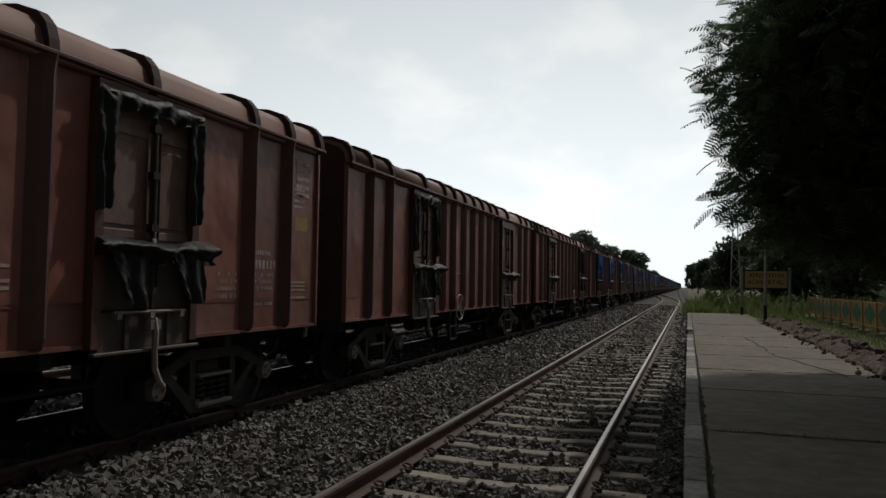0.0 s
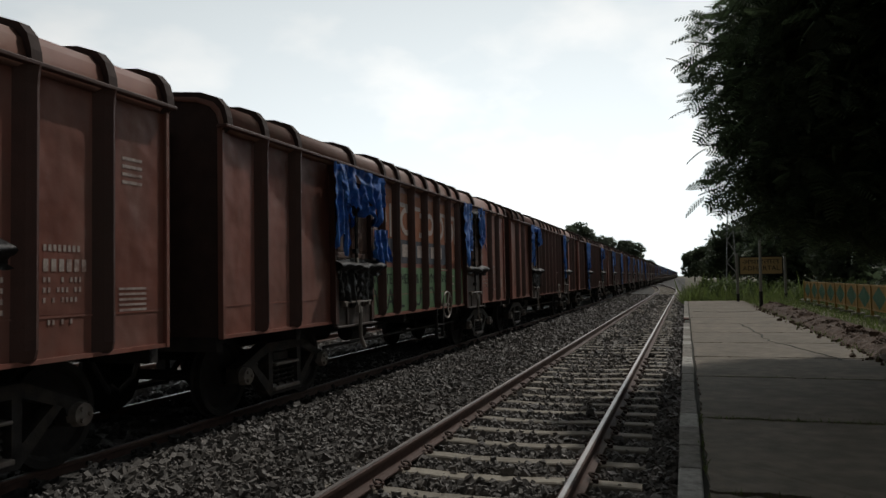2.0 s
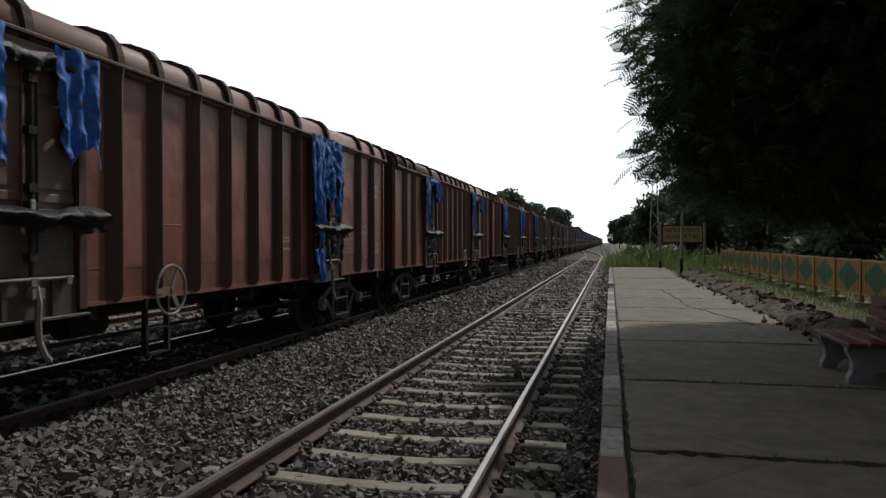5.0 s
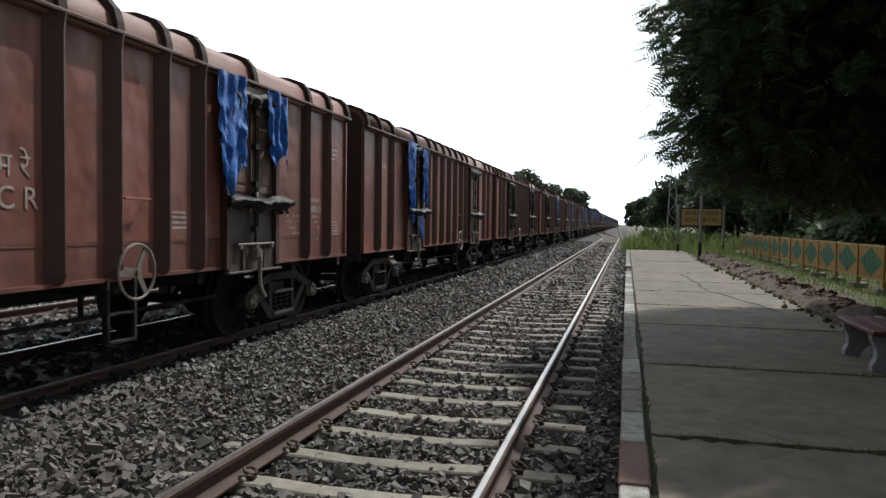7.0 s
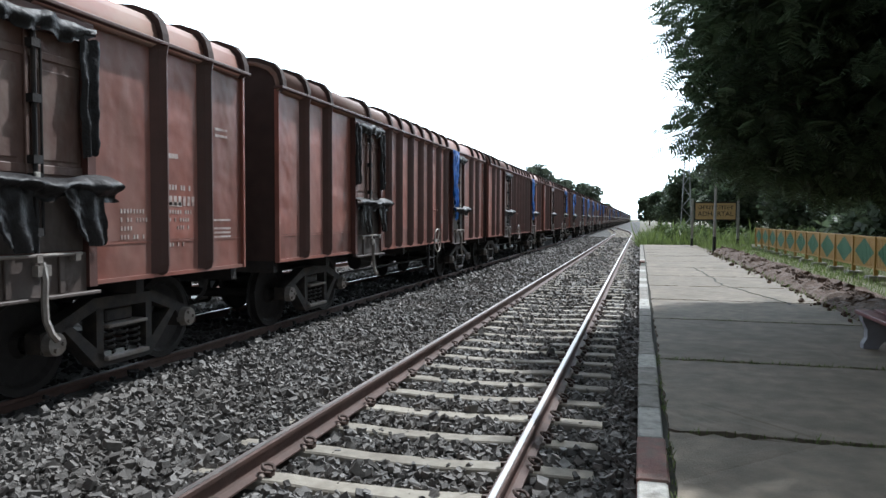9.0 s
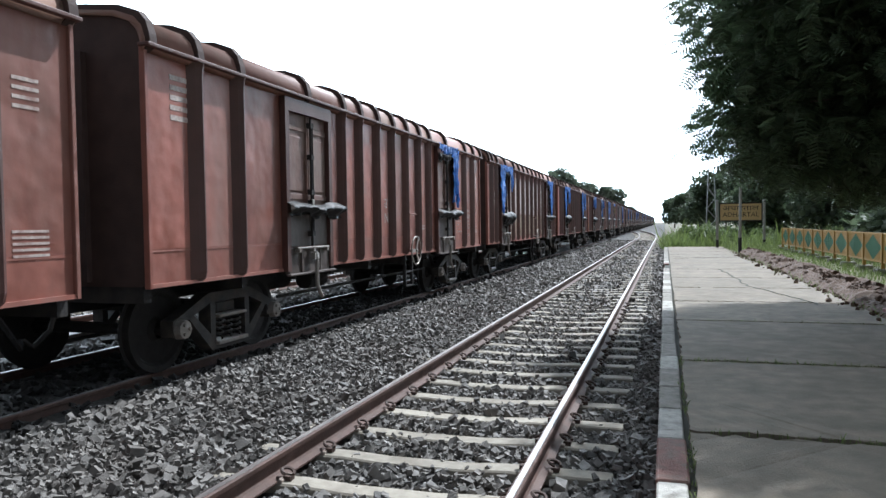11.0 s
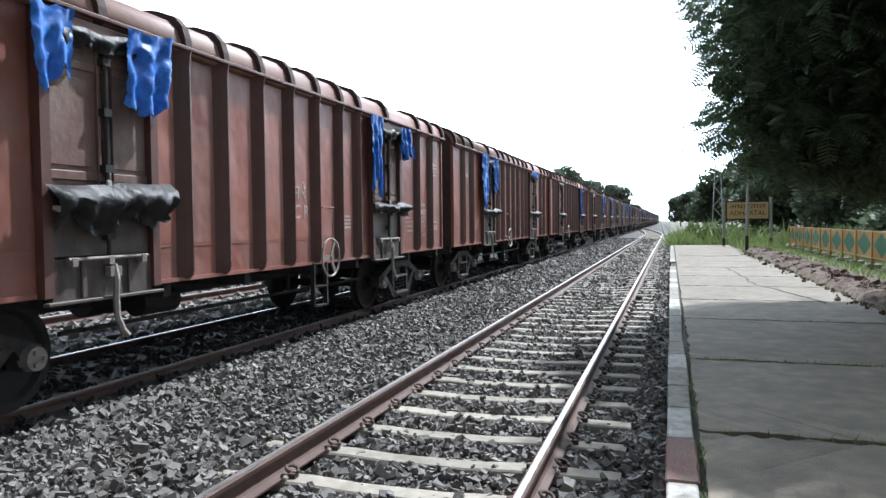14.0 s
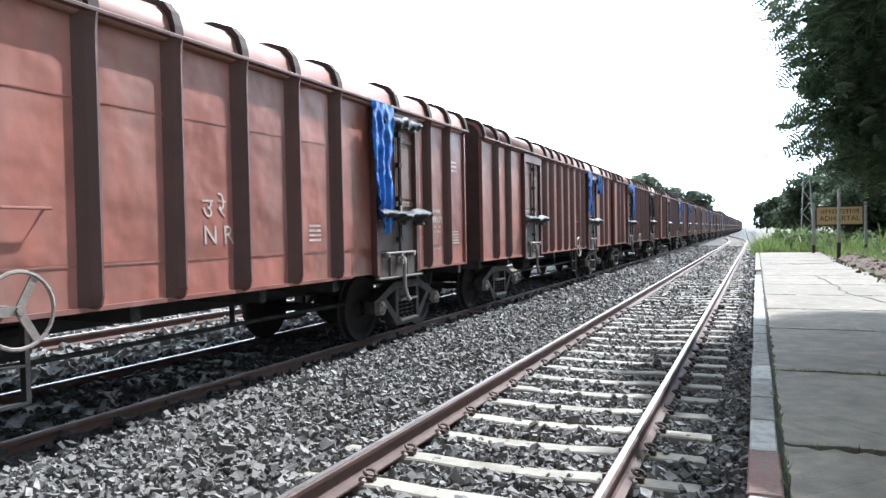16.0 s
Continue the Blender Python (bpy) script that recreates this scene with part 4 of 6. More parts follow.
def bogie_meshes():
    side = bmesh.new()
    for s in (1,):
        for pts in (((-1.12, 0.60), (-0.95, 0.66), (-0.45, 0.86), (0.45, 0.86), (0.95, 0.66), (1.12, 0.60), (1.12, 0.42), (0.92, 0.40), (0.86, 0.58), (0.42, 0.74), (-0.42, 0.74), (-0.86, 0.58), (-0.92, 0.40), (-1.12, 0.42)),
                    ((-0.86, 0.62), (-0.78, 0.66), (-0.30, 0.26), (0.30, 0.26), (0.78, 0.66), (0.86, 0.62), (0.40, 0.16), (-0.40, 0.16)),
                    ((-0.42, 0.76), (-0.32, 0.76), (-0.32, 0.24), (-0.42, 0.24)), ((0.32, 0.76), (0.42, 0.76), (0.42, 0.24), (0.32, 0.24))):
            ring0 = [side.verts.new((s * 1.05, a, b)) for a, b in pts]
            ring1 = [side.verts.new((s * 1.22, a, b)) for a, b in pts]
            k = len(pts)
            for i in range(k):
                side.faces.new((ring0[i], ring0[(i + 1) % k], ring1[(i + 1) % k], ring1[i]))
            side.faces.new(ring0)
            side.faces.new(ring1[::-1])
    bolster = boxes((-1.15, 1.15, -0.20, 0.20, 0.585, 0.72), bevel=0.015)
    spring = bmesh.new()
    tube(spring, [(0.075 * math.cos(a), 0.075 * math.sin(a), 0.28 + 0.26 * a / 25.2) for a in [0.7 * i for i in range(37)]], 0.016, 5)
    plank = boxes((1.02, 1.27, -0.32, 0.32, 0.215, 0.262), (1.02, 1.27, -0.30, 0.30, 0.545, 0.58), bevel=0.01)
    wheels = bmesh.new()
    for s in (1, -1):
        prof = ((0.80, 0.10), (0.80, 0.50), (0.835, 0.525), (0.85, 0.495), (0.935, 0.49), (0.935, 0.42), (0.885, 0.38), (0.885, 0.14), (0.95, 0.10))
        rings = [[wheels.verts.new((s * x, r * math.cos(6.2832 * k / 28), r * math.sin(6.2832 * k / 28))) for k in range(28)] for x, r in prof]
        for r0, r1 in zip(rings, rings[1:]):
            for k in range(28):
                wheels.faces.new((r0[k], r0[(k + 1) % 28], r1[(k + 1) % 28], r1[k]))
    rod(wheels, (-1.2, 0, 0), (1.2, 0, 0), 0.07, sides=10)
    cap = bmesh.new()
    for s in (1,):
        rod(cap, (s * 1.20, 0, 0), (s * 1.30, 0, 0), 0.115, 0.105, sides=14)
        for k in range(3):
            a = 6.2832 * k / 3
            rod(cap, (s * 1.30, 0.06 * math.cos(a), 0.06 * math.sin(a)), (s * 1.325, 0.06 * math.cos(a), 0.06 * math.sin(a)), 0.022, sides=6)
    return {"side_frame": mesh_of(side, "side_frame", "bogie"), "bogie": mesh_of(bolster, "bogie", "bogie"), "coil_spring": mesh_of(spring, "coil_spring", "bogie"), "spring_plank": mesh_of(plank, "spring_plank", "bare"),
            "wheelset": mesh_of(wheels, "wheelset", "wheel"), "axle_cap": mesh_of(cap, "axle_cap", "bare")}


RIB, DOOR, BOGIE = rib_mesh(), door_meshes(), bogie_meshes()


def build_wagon():
    """A covered bogie goods wagon, its middle over its own origin at rail height."""
    w = thing("goods_wagon", "rust-red covered goods wagon with ribbed steel sides", "goods wagon", "wagons of the goods train")
    # side sheets around the doorways, floor and inner lining
    for s in (1, -1):
        bm = bmesh.new()
        x0, x1 = sorted((s * 1.46, s * 1.50))
        cut = [(-HALF, 1.05), (-DOOR_OUT, 1.05), (-DOOR_OUT, 3.38), (-DOOR_IN, 3.38), (-DOOR_IN, 1.05), (DOOR_IN, 1.05), (DOOR_IN, 3.38), (DOOR_OUT, 3.38), (DOOR_OUT, 1.05), (HALF, 1.05), (HALF, 3.47), (-HALF, 3.47)]
        sweep(bm, cut, (x0, x1), "x")
        bmesh.ops.triangulate(bm, faces=[f for f in bm.faces if len(f.verts) > 4])
        side = part("side_wall", bm, "wagon", w)
        # horizontal seams of the lower sheets
        bm = bmesh.new()
        for y0, y1 in ((-HALF + 0.02, -DOOR_OUT - 0.02), (-DOOR_IN + 0.02, DOOR_IN - 0.02), (DOOR_OUT + 0.02, HALF - 0.02)):
            xa, xb = sorted((s * 1.50, s * 1.506))
            box(bm, xa, xb, y0, y1, 1.40, 1.414)
            xa, xb = sorted((s * 1.48, s * 1.53))
            box(bm, xa, xb, y0, y1, 1.035, 1.075)
        part("sheet_seam", bm, "wagon", side)
        for y in RIBS:
            for sy in ((1,) if y == 0 else (1, -1)):
                part("rib", RIB, "", side, at=pose(s * 1.50, sy * y, 0, 0, 0, 0 if s > 0 else 180))
        for sy in (1, -1):
            ya, yb = sorted((sy * (HALF - 0.02), sy * (HALF + 0.03)))
            part("corner_post", boxes((min(s * 1.47, s * 1.54), max(s * 1.47, s * 1.54), ya, yb, 1.03, 3.46), bevel=0.006), "wagon", side)
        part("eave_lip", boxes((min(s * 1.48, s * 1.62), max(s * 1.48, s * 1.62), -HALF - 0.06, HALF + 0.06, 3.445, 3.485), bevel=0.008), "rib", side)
        for sy in (1, -1):
            d = part("door", DOOR["door_frame"], "", w, at=pose(s * 1.50, sy * (DOOR_IN + DOOR_OUT) / 2, 0, 0, 0, 0 if s > 0 else 180))
            for k in ("door_leaf", "drop_flap", "lower_panel", "panel_rail", "ledge", "bolt_bar", "lock_rod", "lever") if s > 0 else ("door_leaf", "drop_flap", "lower_panel"):
                part(k, DOOR[k], "", d)
            for yy in (-0.27, 0.29) if s > 0 else ():
                part("hinge", DOOR["hinge"], "", d, at=pose(0, yy, 0))
    for sy in (1, -1):
        e = bmesh.new()
        pts = [(1.46, 1.05)] + [(min(1.50, x * 0.97), z - 0.02) for x, z in ROOF_ARC]
        sweep(e, pts + [(-x, z) for x, z in pts[-2::-1]], sorted((sy * HALF, sy * (HALF - 0.04))))
        wall = part("end_wall", e, "wagon_end", w, "dark end wall")
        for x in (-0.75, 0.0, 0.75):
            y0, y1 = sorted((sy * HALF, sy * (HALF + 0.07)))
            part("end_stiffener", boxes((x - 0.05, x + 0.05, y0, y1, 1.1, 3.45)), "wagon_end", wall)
    part("floor", boxes((-1.46, 1.46, -HALF + 0.05, HALF - 0.05, 1.08, 1.15)), "under", w)
    roof = part("roof", arc_band(-HALF - 0.04, HALF + 0.04, 0.0), "roof", w, "sun-bleached barrel roof")
    roof.data.shade_smooth()
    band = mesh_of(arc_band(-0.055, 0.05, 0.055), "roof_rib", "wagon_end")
    for y in RIBS + (DOOR_MID, HALF - 0.03):
        for sy in ((1,) if y == 0 else (1, -1)):
            part("roof_rib", band, "", roof, at=pose(0, sy * y, 0))
    # underframe
    under = part("underframe", boxes((-0.22, 0.22, -HALF + 0.1, HALF - 0.1, 0.72, 1.06)), "under", w)
    beam = mesh_of(boxes((-1.42, 1.42, -0.06, 0.06, 0.88, 1.06)), "cross_beam", "under")
    for y in (-HALF + 0.07, -4.9, -2.4, -0.9, 0.9, 2.4, 4.9, HALF - 0.07):
        part("cross_beam", beam, "", under, at=pose(0, y, 0))
    tank = bmesh.new()
    rod(tank, (-0.5, -1.6, 0.70), (-0.5, -0.6, 0.70), 0.2, sides=14)
    part("air_tank", tank, "under", under)
    tank = bmesh.new()
    rod(tank, (0.75, -2.1, 0.76), (0.75, -1.5, 0.76), 0.15, sides=12)
    part("brake_cylinder", tank, "under", under)
    rig = bmesh.new()
    rod(rig, (1.0, -3.4, 0.62), (1.0, 3.4, 0.62), 0.025)
    rod(rig, (0.9, 1.0, 0.62), (0.9, 1.0, 0.98), 0.03)
    part("brake_rod", rig, "under", under)
    for sy in (1, -1):
        c = boxes((-0.09, 0.09, min(sy * HALF, sy * 7.22), max(sy * HALF, sy * 7.22), 0.98, 1.16), (-0.16, 0.16, min(sy * 7.05, sy * 7.22), max(sy * 7.05, sy * 7.22), 0.94, 1.20), bevel=0.02)
        part("coupler", c, "under", w)
        hose = bmesh.new()
        tube(hose, [(0.45, sy * 6.86, 0.86), (0.48, sy * 7.0, 0.62), (0.42, sy * 7.15, 0.48), (0.36, sy * 7.21, 0.55)], 0.028)
        part("brake_hose", hose, "under", w)
        b = part("bogie", BOGIE["bogie"], "", w, at=pose(0, sy * 4.92, 0))
        part("side_frame", BOGIE["side_frame"], "", b)
        part("side_frame", BOGIE["side_frame"], "", b, at=pose(0, 0, 0, 0, 0, 180))
        for yy in (-0.19, 0.0, 0.19):
            part("coil_spring", BOGIE["coil_spring"], "", b, at=pose(1.14, yy, 0))
        part("spring_plank", BOGIE["spring_plank"], "", b)
        part("spring_plank", BOGIE["spring_plank"], "", b, at=pose(0, 0, 0, 0, 0, 180))
        for a in (1.0, -1.0):
            part("wheelset", BOGIE["wheelset"], "", b, at=pose(0, a, 0.49))
            part("axle_cap", BOGIE["axle_cap"], "", b, at=pose(0, a, 0.50))
            part("axle_cap", BOGIE["axle_cap"], "", b, at=pose(0, a, 0.50, 0, 0, 180))
    # hand brake with its step, on both sides
    for s in (1, -1):
        hb = bmesh.new()
        ring = [(s * 1.70, 0.85 + 0.275 * math.cos(6.2832 * i / 24), 1.13 + 0.275 * math.sin(6.2832 * i / 24)) for i in range(25)]
        tube(hb, ring, 0.016, 6)
        for a in (1.57, 3.66, 5.76):
            cy, cz = math.cos(a - 0.5), math.sin(a - 0.5)
            py, pz = -cz * 0.028, cy * 0.028
            q0 = [hb.verts.new((s * 1.69, 0.85 + cy * r + f * py, 1.13 + cz * r + f * pz)) for r, f in ((0.02, 1.2), (0.02, -1.2), (0.275, -1), (0.275, 1))]
            q1 = [hb.verts.new((s * 1.705, 0.85 + cy * r + f * py, 1.13 + cz * r + f * pz)) for r, f in ((0.02, 1.2), (0.02, -1.2), (0.275, -1), (0.275, 1))]
            for i in range(4):
                hb.faces.new((q0[i], q0[(i + 1) % 4], q1[(i + 1) % 4], q1[i]))
            hb.faces.new(q0)
            hb.faces.new(q1[::-1])
        rod(hb, (s * 1.40, 0.85, 1.13), (s * 1.73, 0.85, 1.13), 0.035)
        hand = part("brake_wheel", hb, "bare", w, "pale steel hand brake wheel")
        xs_ = sorted((s * 1.50, s * 1.56))
        part("footstep", boxes((*xs_, 0.59, 0.63, 0.42, 1.05), (*xs_, 0.99, 1.03, 0.42, 1.05), (*xs_, 0.59, 1.03, 0.42, 0.445), (*xs_, 0.59, 1.03, 0.70, 0.72)), "under", w)
        gr = bmesh.new()
        tube(gr, [(s * 1.50, 0.82, 1.86), (s * 1.585, 0.82, 1.86), (s * 1.585, 1.22, 1.86), (s * 1.50, 1.22, 1.86)], 0.012, 6)
        part("grab_handle", gr, "wagon", w)
    return w


PITCH, N_WAGONS, TRAIN_X, TRAIN_Z = 14.45, 40, -4.73, -0.07
first = build_wagon()
REVERSED = (1, 6, 10, 12, 15, 17, 18, 20)
wagons = [first] + [copy_thing(first, pose(TRAIN_X, 0, TRAIN_Z)) for _ in range(N_WAGONS - 1)]

# a few wagons have their doors farther apart, with six or eight ribs between them
LONG = {4.45: {0.0: 3.08, 0.75: 0.44, 1.52: 1.32, 2.20: 2.20, 5.12: 5.62, 5.94: 6.25, DOOR_MID: 4.45}, 3.95: {0.75: 0.47, 1.52: 1.41, 2.20: 2.33, DOOR_MID: 3.95}}
for mid, holder in [(mid, o) for k, mid in WIDE.items() for o in wagons[k + 1].children]:
    kind = holder.name.split(".")[0]
    if kind == "door":
        holder.location.y = math.copysign(mid, holder.location.y)
    if kind in ("side_wall", "roof"):
        for o in list(holder.children):
            if o.name.split(".")[0] in ("rib", "roof_rib"):
                m = o.matrix_basis.copy()
                y = round(m.translation.y, 3)
                if y == 0 and mid < 4:
                    bpy.data.objects.remove(o)
                    continue
                o.location.y = math.copysign(LONG[mid].get(abs(y), abs(y)), y)
                if y == 0:
                    m.translation.y = -3.08
                    part(o.name.split(".")[0], o.data, "", holder, at=m)
    if kind == "side_wall":
        q = 1 if holder.data.vertices[0].co.x > 0 else -1
        for e in (1, -1):
            part("side_sheet", boxes((min(q * 1.46, q * 1.4995), max(q * 1.46, q * 1.4995), min(e * 2.71, e * 4.09), max(e * 2.71, e * 4.09), 1.05, 3.38)), "wagon", holder)

# torn sheets over the doors: a few shapes, in blue and black
SHEETS = {}


SHAPES = {
    "cover": dict(w=1.32, h=1.45, seed=1, fold=0.035, folds=4, ragged=0.45, holes=0.28, nu=34, nv=34), "strip": dict(w=0.55, h=1.40, seed=2, folds=3, ragged=0.35, taper=0.3),
    "long": dict(w=0.64, h=1.85, seed=3, folds=3, fold=0.03, ragged=0.35, taper=0.25, nv=30), "patch": dict(w=0.56, h=1.2, seed=4, folds=2.5, ragged=0.45, drift=0.05, holes=0.1),
    "fringe": dict(w=1.5, h=0.26, seed=5, near=0.12, folds=7, fold=0.025, ragged=0.7, taper=0.0, nu=44, nv=10), "flag": dict(w=0.62, h=0.62, seed=6, folds=3, fold=0.05, ragged=0.5, taper=-0.1, drift=0.10),
    "shelf": dict(w=1.52, h=0.24, seed=7, out=0.20, near=0.06, folds=6, fold=0.025, ragged=0.55, taper=-0.08, nu=44, nv=14), "top_roll": dict(w=1.42, h=0.26, seed=8, out=0.04, near=0.07, folds=5, fold=0.025, ragged=0.6, nu=40, nv=12),
    "skirt": dict(w=1.32, h=0.75, seed=9, near=0.07, folds=5, ragged=0.5, holes=0.1, nu=34), "apron": dict(w=1.55, h=0.46, seed=12, out=0.19, near=0.06, folds=5, fold=0.035, ragged=0.5, rise=0.05, nu=44, nv=18),
    "side_drape": dict(w=0.22, h=1.25, seed=16, near=0.08, folds=1.5, ragged=0.3, nu=12, nv=26), "broad": dict(w=0.70, h=1.55, seed=15, folds=2.6, fold=0.022, ragged=0.35, taper=0.1, drift=0.04, nv=28),
    "ear": dict(w=0.48, h=0.75, seed=13, folds=2, ragged=0.5, taper=0.3), "tall_ear": dict(w=0.64, h=1.05, seed=14, folds=2.5, fold=0.045, ragged=0.4, taper=0.15, drift=-0.08),
    "wide": dict(w=1.7, h=0.95, seed=10, folds=5, fold=0.05, ragged=0.65, drift=0.15, holes=0.22, nu=44), "rag": dict(w=0.5, h=0.55, seed=18, folds=2, ragged=0.55, taper=0.3, drift=0.15), "ribbon": dict(w=0.10, h=0.75, seed=19, folds=1, ragged=0.3, nu=6),
}


def sheet(kind, mat):
    if (kind, mat) not in SHEETS:
        SHEETS[kind, mat] = mesh_of(torn(**SHAPES[kind]), "torn_sheet", mat, True)
    return SHEETS[kind, mat]


# (kind, colour, shift along the wagon from the door's middle, height of the top edge)
SHELF = (("shelf", "black", 0.06, 1.98),)
FRAMED = (("top_roll", "black", 0.0, 3.36), ("side_drape", "black", -0.62, 3.30), ("side_drape", "black", 0.62, 3.25))
LOOKS = {
    "black": FRAMED + (("shelf", "black", 0.08, 2.02), ("rag", "black", 0.45, 1.95), ("rag", "black", -0.35, 1.92)),
    "black_bits": (("top_roll", "black", 0.05, 3.34),) + SHELF,
    "bare": SHELF,
    "blue_top": (("fringe", "blue", 0.0, 3.48), ("strip", "blue", 0.58, 3.44), ("top_roll", "black", 0.0, 3.30)) + SHELF,
    "blue_left": (("long", "blue", -0.55, 3.46), ("top_roll", "black", 0.1, 3.35)) + SHELF,
    "blue_flags": (("strip", "blue", -0.60, 3.46), ("flag", "blue", 0.72, 3.38), ("top_roll", "black", 0.1, 3.30)) + SHELF,
    "blue_short": (("broad", "blue", -0.66, 3.48), ("fringe", "blue", 0.0, 3.50), ("tall_ear", "blue", 0.56, 3.46), ("apron", "black", 0.10, 2.02)),
    "blue_slope": (("broad", "blue", -0.64, 3.48), ("fringe", "blue", 0.05, 3.50), ("ear", "blue", 0.66, 3.40), ("apron", "black", 0.12, 2.0), ("top_roll", "black", 0.1, 3.32)),
    "blue_right": (("top_roll", "black", -0.1, 3.36), ("broad", "blue", 0.46, 3.46), ("fringe", "blue", 0.1, 3.48)) + SHELF,
    "blue_ears": (("ear", "blue", -0.60, 3.42), ("tall_ear", "blue", 0.56, 3.46), ("apron", "black", 0.08, 2.0), ("top_roll", "black", 0.1, 3.34)),
    "blue_pair": (("broad", "blue", -0.64, 3.48), ("patch", "blue", 0.52, 3.42), ("top_roll", "black", 0.1, 3.34)) + SHELF,
    "blue_corners": (("strip", "blue", -0.58, 3.46), ("flag", "blue", 0.40, 3.36), ("top_roll", "blue", 0.0, 3.44), ("skirt", "black", 0.05, 2.0)) + SHELF,
    "blue_two": (("long", "blue", -0.56, 3.48), ("strip", "blue", 0.56, 3.42), ("top_roll", "black", 0.1, 3.42), ("rag", "blue", 0.1, 1.80)) + SHELF,
    "blue_full": (("cover", "blue", 0.0, 3.46), ("long", "blue", -0.52, 3.48), ("side_drape", "black", -0.6, 2.2), ("rag", "blue", -0.55, 1.55), ("skirt", "black", 0.05, 2.0)) + SHELF,
    "blue_half": (("cover", "blue", -0.05, 3.44), ("skirt", "black", 0.0, 2.25), ("side_drape", "black", 0.5, 2.3)) + SHELF,
    "blue_wide": (("wide", "blue", 0.15, 3.42), ("strip", "blue", -0.55, 3.44), ("flag", "blue", 0.8, 2.5), ("skirt", "black", 0.0, 2.0)) + SHELF,
    "yellow_rag": (("fringe", "blue", 0.0, 3.46), ("ribbon", "yellow_mark", 0.05, 3.25), ("top_roll", "black", 0.0, 3.30)) + SHELF,
}
DRESS = {0: ("black", "black"), 1: ("black", "bare"), 2: ("black_bits", "black"), 3: ("blue_wide", "blue_pair"), 4: ("blue_corners", "blue_left"), 5: ("blue_full", "blue_corners"),
         6: ("blue_pair", "blue_full"), 7: ("blue_corners", "blue_flags"), 8: ("blue_half", "blue_pair"), 9: ("blue_two", "black_bits"), 10: ("black", "black"), 11: ("black", "blue_left"),
         12: ("black_bits", "blue_left"), 13: ("bare", "blue_top"), 14: ("blue_slope", "blue_right"), 15: ("blue_short", "blue_pair"), 16: ("blue_ears", "blue_flags"),
         17: ("blue_pair", "yellow_rag"), 18: ("black_bits", "blue_left"), 19: ("bare", "blue_flags"), 20: ("blue_top", "black")}
FAR_LOOKS = ("bare", "black", "black_bits", "black_bits", "bare", "black", "blue_flags")
pick = random.Random(11)
for i, w in enumerate(wagons):
    k = i - 1
    pair = DRESS.get(k) or (pick.choice(FAR_LOOKS), pick.choice(FAR_LOOKS))
    for sy, look_name in zip((-1, 1), pair):
        for kind, mat, dy, z in LOOKS[look_name]:
            part("torn_sheet", sheet(kind, mat), "", w, {"blue": "torn blue tarpaulin", "black": "torn black plastic sheet"}.get(mat, "yellow cloth ribbon"), at=pose(1.50, sy * WIDE.get(k, DOOR_MID) + dy, z))
    if k in REVERSED:
        # the hand brake stands in the other half of the wagon
        for o in w.children:
            if o.name.split(".")[0] in ("brake_wheel", "footstep", "grab_handle"):
                o.location.y -= {17: 2.08, 18: 3.05}.get(k, 2.35)
    blues = sum(n.startswith("blue") for n in pair)
    w["label"] = ("rust-red covered goods wagon with torn blue tarpaulins on both doors", "rust-red covered goods wagon with a torn blue tarpaulin on one door", "rust-red covered goods wagon with torn black sheets on its doors")[2 - blues]

# painted markings on the side facing the platform
FLAT = Matrix(((0, 0, 1, 0), (1, 0, 0, 0), (0, 1, 0, 0), (0, 0, 0, 1)))
TEXTS = {}


def stencil(w, text, y, z, h, mat="letter", proud=0.0065):
    key = (text, h, mat)
    if key not in TEXTS:
        TEXTS[key] = letters(text, h)
        TEXTS[key].materials.clear()
        TEXTS[key].materials.append(M[mat])
    part("stencil", TEXTS[key], "", w, "painted letters", at=pose(1.50 + proud, y, z) @ FLAT)


MARKS = {}


def bars(w, y, z, n, width, h, gap, mat="letter", vertical=False, gone=0.2):
    """Small writing that cannot be read: rows of plain bars."""
    bm = MARKS.setdefault((w.name, mat), bmesh.new())
    for i in range(n):
        a = y + (i * (width + gap) if vertical else 0)
        b = z - (0 if vertical else i * (h + gap))
        if pick.random() > gone:
            box(bm, 1.499, 1.5065, a, a + width, b, b + h)


def patch_(w, y0, y1, z0, z1, mat, label, proud=0.0035, ribs=RIBS):
    """A painted field on the sheets between the ribs."""
    edges = sorted({y0, y1} | {s * r for r in ribs for s in (1, -1) if y0 < s * r < y1})
    for a, b in zip(edges, edges[1:]):
        field = boxes((1.499, 1.50 + proud, a + (0.08 if a != y0 else 0), b - (0.13 if b != y1 else 0), z0, z1))
        part("painted_field", field, mat, w, label)


def sheet_edges(ribs, mid):
    return sorted({q * r for r in ribs + (HALF, mid - 0.70, mid + 0.70) for q in (1, -1)})


PLATES = {}
for i, w in enumerate(wagons[:24]):
    if i in (4, 15):
        continue
    side = [o for o in w.children if o.name.startswith("side_wall")][0]
    mid = WIDE.get(i - 1, DOOR_MID)
    ribs = WIDE_RIBS.get(mid, RIBS)
    edges = sheet_edges(ribs, mid)
    for a, b in zip(edges, edges[1:]):
        if abs(abs((a + b) / 2) - mid) < 0.6:
            continue
        a0 = a + (0.07 if abs(a) in ribs else 0.02)
        b0 = b - (0.125 if abs(b) in ribs else 0.02)
        if (a, b) not in PLATES:
            PLATES[a, b] = mesh_of(boxes((1.499, 1.5022, a0, b0, 1.43, 3.40)), "side_sheet", "wagon")
        part("side_sheet", PLATES[a, b], "", side)

